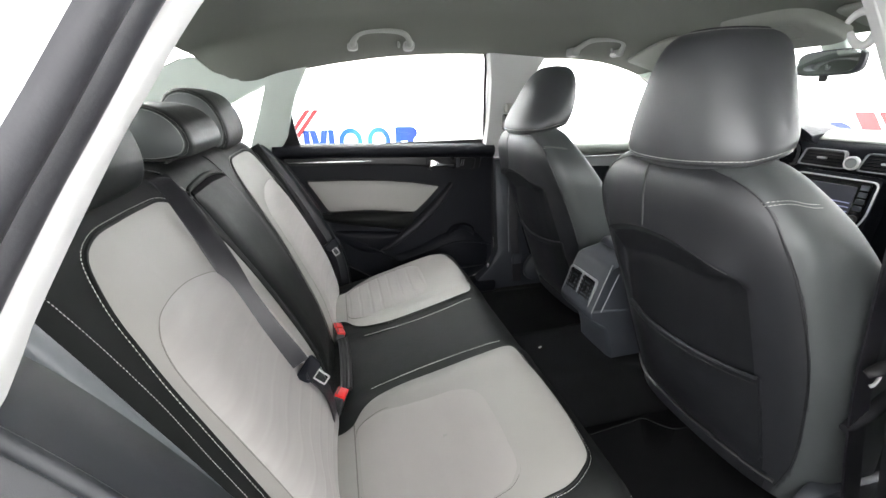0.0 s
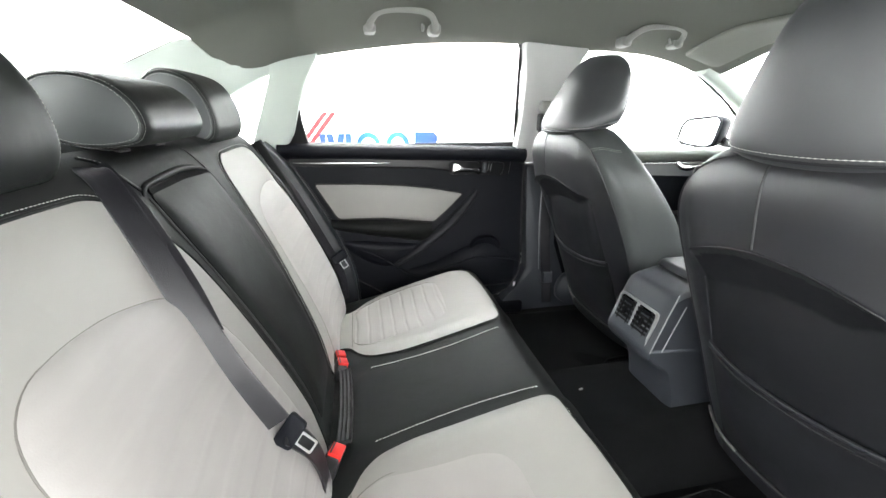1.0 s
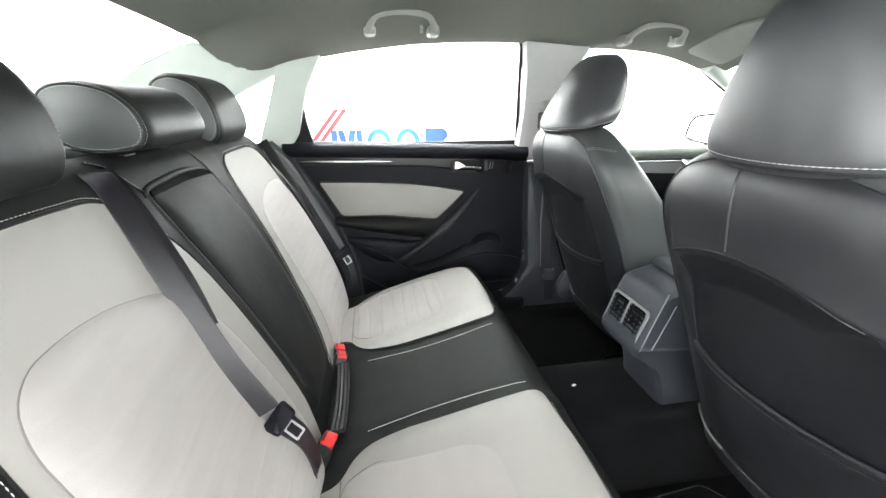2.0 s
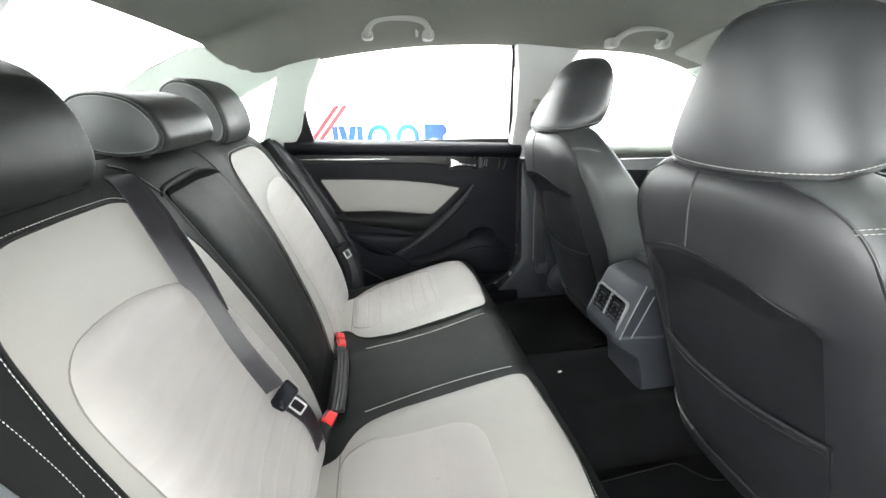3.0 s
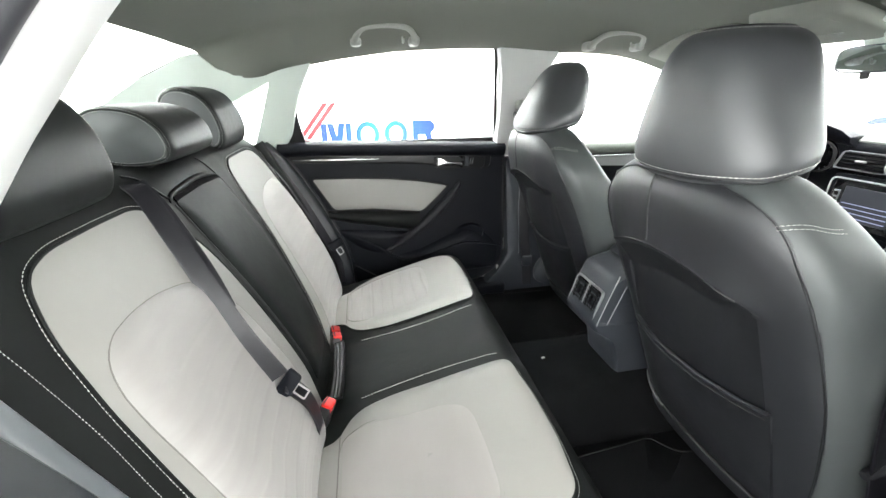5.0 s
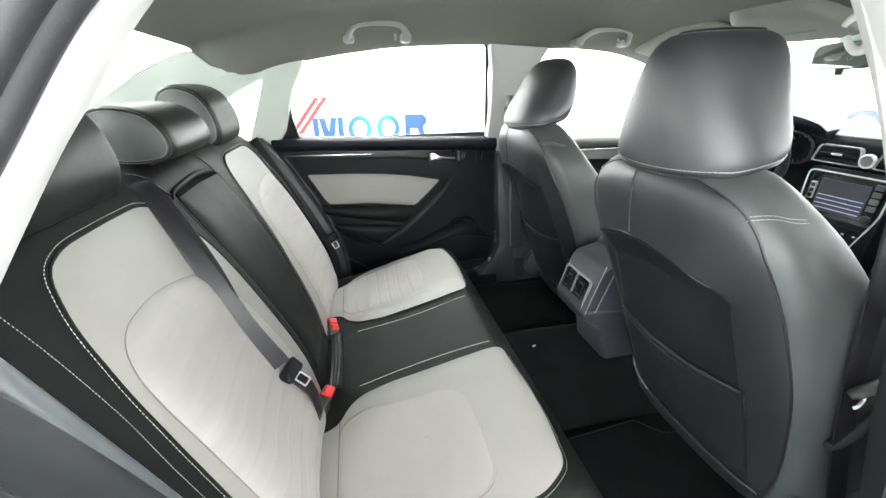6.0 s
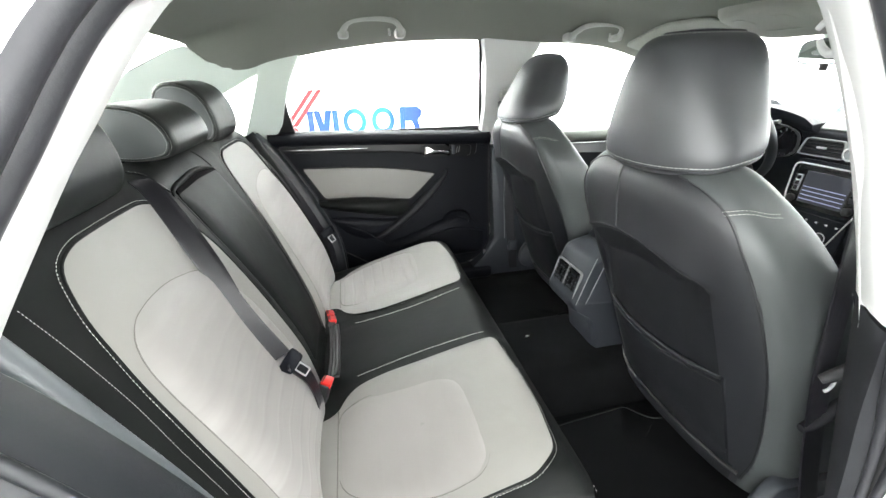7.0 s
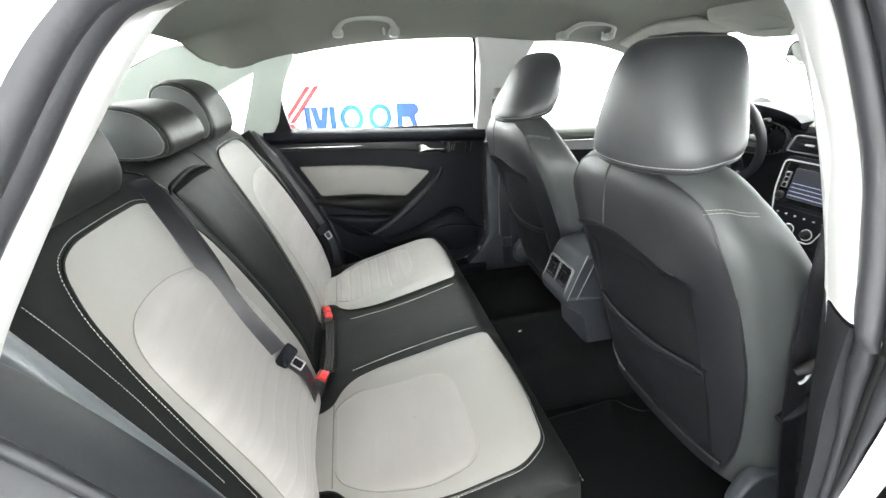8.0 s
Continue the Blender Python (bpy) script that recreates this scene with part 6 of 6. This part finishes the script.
def dashboard():
    d = thing("dashboard", (1.5, 0.0, 0.6), "black dashboard with air vents, radio screen and climate knobs", "dashboard")
    prof = rounded([(1.76, 0.975), (1.56, 1.045), (1.465, 1.042), (1.445, 1.02), (1.455, 0.92), (1.49, 0.80), (1.56, 0.62), (1.66, 0.55), (1.76, 0.60)], 0.03, 4)
    part("body", prism(prof, -0.72, 0.72, 0.02), trim_dark, d, "black dashboard body")
    # instrument hood on the driver's side
    rows = []
    for k in range(17):
        t = k / 16
        y = 0.100 + 0.50 * t
        h = 0.050 * math.sin(math.pi * min(1, t * 1.05)) ** 0.6
        rows.append([(1.70, y, 1.0), (1.58, y, 1.045 + h), (1.45, y, 1.050 + h), (1.415, y, 1.045 + h), (1.418, y, 1.030 + h * 0.8), (1.46, y, 1.01)])
    part("hood", loft(rows), trim_dark, d, "black instrument hood")
    cl = part("cluster", loft([[(1.455 - h, 0.355 + p[0] * s, 0.975 + p[1] * s) for p in oval(0.215, 0.066, 48, 3)] for s, h in ((1, 0.0), (1, 0.02), (0.96, 0.022), (0.95, 0.008), (0.4, 0.008))]), rubber_black, d, "black instrument cluster")
    for y in (0.193, 0.495):
        part("dial", loft([[(1.444 - h, y + r * math.cos(q), 0.975 + r * math.sin(q)) for q in [2 * math.pi * k / 32 for k in range(32)]] for r, h in ((0.056, 0), (0.056, 0.005), (0.053, 0.006), (0.052, 0.002), (0.02, 0.002))]), piano, cl, "gloss black round dial")
        rows = []
        for k in range(11):
            q = radians(-40 + 26 * k)
            rows.append(moved(box(-0.001, 0.001, -0.0012, 0.0012, 0.040, 0.050), Matrix.Translation((1.4395, y, 0.975)) @ Matrix.Rotation(q, 4, "X")))
        part("marks", joined(*rows), trim_grey, cl, "grey dial marks")
    # centre stack: vents with a small clock, screen, climate panel
    for yc in (0.062, -0.122):
        o = rounded([(yc - 0.074, 0.945), (yc + 0.078, 0.945), (yc + 0.058, 1.004), (yc - 0.066, 1.004)], 0.012, 4)
        i = rounded([(yc - 0.071, 0.948), (yc + 0.074, 0.948), (yc + 0.056, 1.001), (yc - 0.063, 1.001)], 0.009, 4)
        part("vent_frame", loft([[(1.452, p.x, p.y) for p in o], [(1.432, p.x, p.y) for p in o], [(1.432, p.x, p.y) for p in i], [(1.446, p.x, p.y) for p in i]], caps=False), silver, d, "silver vent frame")
        part("vent_well", loft([[(1.440, p.x, p.y) for p in i], [(1.446, p.x, p.y) for p in i]]), rubber_black, d)
        for k in range(5):
            z = 0.953 + 0.0102 * k
            part("slat", loft([[(1.436, y, z), (1.442, y, z + 0.002), (1.442, y, z + 0.004), (1.436, y, z + 0.0022)] for y in (yc - 0.062, yc + 0.066 - 0.003 * k)]), trim_dark, d, smooth=False)
        part("vent_tab", box(1.428, 1.438, yc - 0.014, yc + 0.014, 0.972, 0.978, 0.001), steel, d)
    clock = part("clock", loft([[(1.438 - h, -0.030 + r * math.cos(q), 0.968 + r * math.sin(q)) for q in [2 * math.pi * k / 28 for k in range(28)]] for r, h in ((0.022, 0), (0.022, 0.012), (0.018, 0.013), (0.017, 0.009), (0.005, 0.009))]), bright_trim, d, "small round clock")
    part("clock_face", loft([[(1.4276 - h, -0.030 + r * math.cos(q), 0.968 + r * math.sin(q)) for q in [2 * math.pi * k / 24 for k in range(24)]] for r, h in ((0.0165, 0), (0.0165, 0.0008))]), dial_grey, clock)

    lo, hi = Vector((1.40, 0, 0.62)), Vector((1.438, 0, 0.935))
    v = (hi - lo).normalized()
    u = Vector((0, 1, 0))
    n = Vector((-v.z, 0, v.x))

    def at(a, b, h):
        return lo + u * a + v * b + n * h

    def panel(name, a0, a1, b0, b1, h0, h1, mat, par, r=0.008, label=""):
        o = rounded([(a0, b0), (a1, b0), (a1, b1), (a0, b1)], r, 4)
        c = Vector(((a0 + a1) / 2, (b0 + b1) / 2))
        e = 0.003 / max(a1 - a0, b1 - b0)
        return part(name, loft([[at(p.x, p.y, h0) for p in o], [at(p.x, p.y, h1 - 0.001) for p in o], [at(c.x + (p.x - c.x) * (1 - e), c.y + (p.y - c.y) * (1 - e), h1) for p in o]]), mat, par, label, smooth=False)

    stack = panel("stack_panel", -0.125, 0.125, 0.0, 0.315, -0.06, 0.004, trim_dark, d, 0.02, "black centre stack")
    rim = [at(p.x, p.y, 0.006) for p in resample(rounded([(-0.066, 0.040), (0.080, 0.040), (0.122, 0.19), (0.126, 0.300), (-0.122, 0.300), (-0.120, 0.19)], 0.02, 5), 100, True)]
    part("bright_rim", tube(rim, 0.0028, 6, True), bright_trim, stack, "thin chrome rim")
    radio = panel("radio", -0.108, 0.108, 0.155, 0.295, 0.0, 0.009, piano, d, 0.008, "gloss black radio unit")
    panel("screen", -0.072, 0.072, 0.172, 0.278, 0.008, 0.0105, screen_mat, radio, 0.003, "lit navy display")
    for k in range(4):
        panel("screen_line", -0.068, 0.068, 0.182 + 0.014 * k, 0.1845 + 0.014 * k, 0.0105, 0.0112, screen_line, radio, 0.001)
    for sg in (-1, 1):
        for k in range(4 if sg < 0 else 0):
            panel("key", sg * 0.092 - 0.011, sg * 0.092 + 0.011, 0.205 + 0.022 * k, 0.221 + 0.022 * k, 0.008, 0.012, trim_grey, radio, 0.002)
        part("radio_knob", loft([[at(sg * 0.092 + r * math.cos(q), 0.178 + r * math.sin(q), h) for q in [2 * math.pi * k / 24 for k in range(24)]] for r, h in ((0.013, 0.006), (0.013, 0.022), (0.011, 0.024), (0.004, 0.024))]), rubber_black, radio, "black round knob")
    panel("key_strip", 0.082, 0.100, 0.205, 0.262, 0.009, 0.0135, silver, radio, 0.002, "pale key strip")
    for k in range(3):
        panel("key_face", 0.084, 0.098, 0.208 + 0.018 * k, 0.222 + 0.018 * k, 0.0135, 0.0145, piano, radio, 0.002)
    clim = panel("climate_panel", -0.108, 0.108, 0.03, 0.14, 0.0, 0.007, trim_dark, d, 0.01, "black climate panel")
    for k in range(6):
        panel("key", -0.085 + 0.032 * k, -0.077 + 0.032 * k, 0.116, 0.121, 0.006, 0.009, dial_white, clim, 0.002)
    for a in (-0.045, 0.018, 0.078):
        part("knob", loft([[at(a + r * math.cos(q), 0.070 + r * math.sin(q), h) for q in [2 * math.pi * k / 32 for k in range(32)]] for r, h in ((0.019, 0.004), (0.019, 0.010), (0.017, 0.011), (0.014, 0.012), (0.013, 0.024), (0.011, 0.026), (0.004, 0.026))]), rubber_black, clim, "round climate knob")
        part("knob_ring", tube([at(a + 0.0185 * math.cos(q), 0.070 + 0.0185 * math.sin(q), 0.010) for q in [2 * math.pi * k / 32 for k in range(32)]], 0.0016, 6, True), bright_trim, clim)
    # skin over the dash, its paleness standing for windscreen light; dark slot at windscreen
    skin = spline([Vector((1.452, 1.036)), Vector((1.480, 1.052)), Vector((1.56, 1.062)), Vector((1.66, 1.052)), Vector((1.78, 1.037))], 5)
    part("top_skin", loft([[(p.x, y, p.y) for p in skin] + [(p.x, y, p.y - 0.004) for p in reversed(skin)] for y in (-0.69, -0.3, 0.0, 0.10, 0.3, 0.69)]), dash_top_lit, d, "soft dashboard skin in a pale lit tone")
    part("demister_slot", box(1.635, 1.660, -0.55, 0.55, 1.030, 1.0575, 0.002), rubber_black, d, "black demister slot")
    part("trip_display", box(1.440, 1.446, 0.268, 0.345, 0.935, 0.995, 0.002), dial_grey, cl, "grey trip display")
    # decor strip on the passenger's side
    part("decor_strip", prism(rounded([(1.444, 0.935), (1.434, 0.925), (1.440, 0.885), (1.458, 0.88)], 0.006, 3), -0.70, -0.15, 0.008), trim_grey, d, "grey decor strip")


def steering_wheel():
    s = thing("steering_wheel", (1.32, 0.355, 0.97), "black leather steering wheel with grey spokes", "steering wheel")
    q = Matrix.Translation((1.315, 0.325, 0.985)) @ Matrix.Rotation(radians(-22), 4, "Y")
    part("rim", tube([q @ Vector((0, 0.185 * math.cos(a), 0.185 * math.sin(a))) for a in [2 * math.pi * k / 64 for k in range(64)]], 0.016, 12, True, up=tuple(q.to_3x3() @ Vector((1, 0, 0)))), lit_leather, s, "black leather rim")
    part("hub", loft([[q @ Vector((dx, 0.075 * k * a, 0.065 * k * b)) for a, b in oval(1, 1, 28, 3)] for k, dx in ((0.7, -0.012), (1.0, 0.0), (1.05, 0.03), (0.8, 0.06))]), trim_dark, s, "black hub")
    for a in (0, 180, 262, 278):
        w = radians(a)
        part("spoke", tube([q @ Vector((0.012, 0.06 * math.cos(w), 0.06 * math.sin(w))), q @ Vector((0.0, 0.178 * math.cos(w), 0.178 * math.sin(w)))], 0.014, 10), trim_grey, s)
    part("column", tube([q @ Vector((0.05, 0, 0)), q @ Vector((0.20, 0, 0))], 0.06, 16), trim_dark, s)
    barrel = part("ignition_barrel", tube([(1.42, 0.33, 0.90), (1.385, 0.262, 0.845)], 0.022, 14), trim_dark, s, "black ignition lock")
    part("ignition_key", tube(spline([(1.388, 0.265, 0.848), (1.372, 0.245, 0.835), (1.366, 0.240, 0.80), (1.370, 0.244, 0.775)], 5), lambda t: 0.005 + 0.008 * t, 10), steel, barrel, "bright metal ignition key")
    part("stalk", tube([q @ Vector((0.07, -0.03, 0.01)), q @ Vector((0.06, -0.16, 0.05))], 0.007, 8), rubber_black, s)
    part("stalk", tube([q @ Vector((0.07, 0.03, 0.01)), q @ Vector((0.06, 0.16, 0.05))], 0.007, 8), rubber_black, s)


def front_belts():
    n = thing("seat_belt", (0.52, -0.69, 0.40), "black front seat belt on the middle pillar with steel tongue", "seat belt", "front seat belts")
    line = [(0.545, -0.645, 1.12), (0.555, -0.655, 0.95), (0.575, -0.655, 0.83), (0.600, -0.655, 0.72), (0.635, -0.66, 0.58), (0.675, -0.67, 0.43), (0.69, -0.68, 0.36)]
    part("webbing", strap(line, 0.044, (0.92, 0.05, 0)), webbing, n)
    bar = [Vector((0.552, -0.672, 0.790)), Vector((0.562, -0.676, 0.797)), Vector((0.590, -0.676, 0.803)), Vector((0.626, -0.676, 0.812))]
    grip = part("tongue_grip", tube(spline(bar, 5), lambda t: 0.005 + 0.005 * math.sin(math.pi * min(1.0, 0.1 + 0.7 * t)), 10, flat=0.9), rubber_black, n, "black plastic tongue grip")
    part("tongue", tube([(0.576, -0.690, 0.816), (0.598, -0.691, 0.822), (0.628, -0.691, 0.831)], 0.0058, 8), bright_trim, grip, "bright steel tongue")
    part("tongue", tube(spline([(0.582, -0.672, 0.792), (0.577, -0.676, 0.780), (0.566, -0.678, 0.772), (0.562, -0.676, 0.769)], 5), 0.0026, 8), bright_trim, grip, "bright steel tongue tip")
    f = thing("seat_belt", (0.55, 0.69, 0.40), "black webbing front seat belt on the middle pillar", "seat belt", "front seat belts")
    line = [(0.512, 0.648, 1.085), (0.545, 0.678, 0.98), (0.570, 0.692, 0.80), (0.578, 0.692, 0.62), (0.596, 0.692, 0.46), (0.606, 0.69, 0.34)]
    part("webbing", strap(line, 0.040, (0.98, -0.2, 0)), webbing, f)
    part("shoulder_anchor", box(0.493, 0.522, 0.630, 0.668, 1.062, 1.124, 0.008), rubber_black, f, "black belt anchor")
    part("height_adjuster", box(0.500, 0.558, 0.634, 0.672, 1.128, 1.166, 0.008), handle_grey, f, "grey belt height slider")
    part("slider_slot", box(0.548, 0.556, 0.636, 0.640, 1.23, 1.27, 0.001), trim_grey, f)
    part("stopper", box(0.578, 0.622, 0.682, 0.708, 0.435, 0.485, 0.006), trim_grey, f, "grey belt guide")
    part("edge_light", tube([(0.546, 0.690, 0.90), (0.546, 0.690, 0.70), (0.558, 0.690, 0.50)], 0.0022, 6), silver, f, "grey slot edge")


def belt_guide():
    """White hooked guide of the near front belt, high on the middle pillar."""
    g = thing("belt_guide", (0.51, -0.59, 1.27), "white plastic belt guide hooked on the middle pillar", "belt guide")
    loop = spline([Vector((0.535, y, z)) for y, z in ((-0.522, 1.279), (-0.529, 1.287), (-0.541, 1.291), (-0.555, 1.284), (-0.561, 1.268), (-0.557, 1.252), (-0.547, 1.2475), (-0.536, 1.255), (-0.529, 1.266))], 6)
    part("hook", tube(loop, lambda t: 0.0022 + 0.0040 * math.sin(math.pi * min(1.0, 0.08 + 0.84 * t)) ** 0.7, 10), trim_white_lit, g)
    part("base", loft([[(0.537 - 0.45 * d + p[0] * k, -0.560 - d, 1.268 + p[1] * k) for p in oval(0.008, 0.018, 20, 2.6)] for k, d in ((0.9, 0.0), (1.0, 0.01), (1.1, 0.04), (1.1, 0.07))]), trim_white_lit, g)


def airbag_tag(seat):
    """Small black cloth tag with printed letters, sewn into the outer seam of the front seat."""
    tag = part("tag", moved(box(-0.007, 0.007, -0.0012, 0.0012, -0.022, 0.022, 0.001), facing((0.562, -0.652, 0.940), (-0.52, 0, 0.85), (-0.35, -0.94, 0))), rubber_black, seat, "small black cloth tag")
    cu = bpy.data.curves.new("letters", "FONT")
    cu.body = "AIRBAG"
    cu.size = 0.010
    cu.extrude = 0.0003
    cu.align_x = "CENTER"
    cu.align_y = "CENTER"
    tmp = bpy.data.objects.new("letters", cu)
    me = bpy.data.meshes.new_from_object(tmp)
    bpy.data.objects.remove(tmp)
    face = Vector((-0.35, -0.94, 0)).normalized()
    run = Vector((0.52, 0, -0.85))
    run = (run - face * run.dot(face)).normalized()
    up = face.cross(run)
    q = Matrix((run, up, face)).transposed().to_4x4()
    q.translation = Vector((0.562, -0.652, 0.940)) + face * 0.0018
    shape = ([q @ v.co for v in me.vertices], [tuple(p.vertices) for p in me.polygons])
    bpy.data.meshes.remove(me)
    part("letters", shape, dial_grey, tag, "white printed letters AIRBAG", smooth=False)


# ---- build ----
studio()
wall_signs()
headliner()
shell_sides()
near_pillars()
aperture()
car_floor()
rear_seat()
wheel_trim(-1)
wheel_trim(1)
rear_belts()
buckle(Vector((-0.232, -0.190, 0.545)), -20, 18, "black belt buckle with a red release button")
buckle(Vector((-0.236, 0.160, 0.515)), 10, 18, "pair of black belt buckles with red release buttons", True)
near_seat = front_seat(-0.382)
far_seat = copy_thing(near_seat, Matrix.Translation((0.635, 0.382, 0.30)))
front_headrest(near_seat, -0.382, HR_UPRIGHT, 0.0, -0.042, 0.005)
front_headrest(far_seat, 0.382, HR_LEANING, 0.035)
seat_outer_side(near_seat, -0.382, -1)
seat_outer_side(far_seat, 0.382, 1, 0.035)
airbag_tag(near_seat)
far_rear_door()
front_door(1)
front_door(-1)
outer_mirror(1)
grab_handle(Vector((-0.007, 0.505, 1.372)))
grab_handle(Vector((0.805, 0.505, 1.356)))
sun_visor(1)
sun_visor(-1)
overhead_console()
rear_view_mirror()
centre_console()
dashboard()
steering_wheel()
front_belts()
belt_guide()
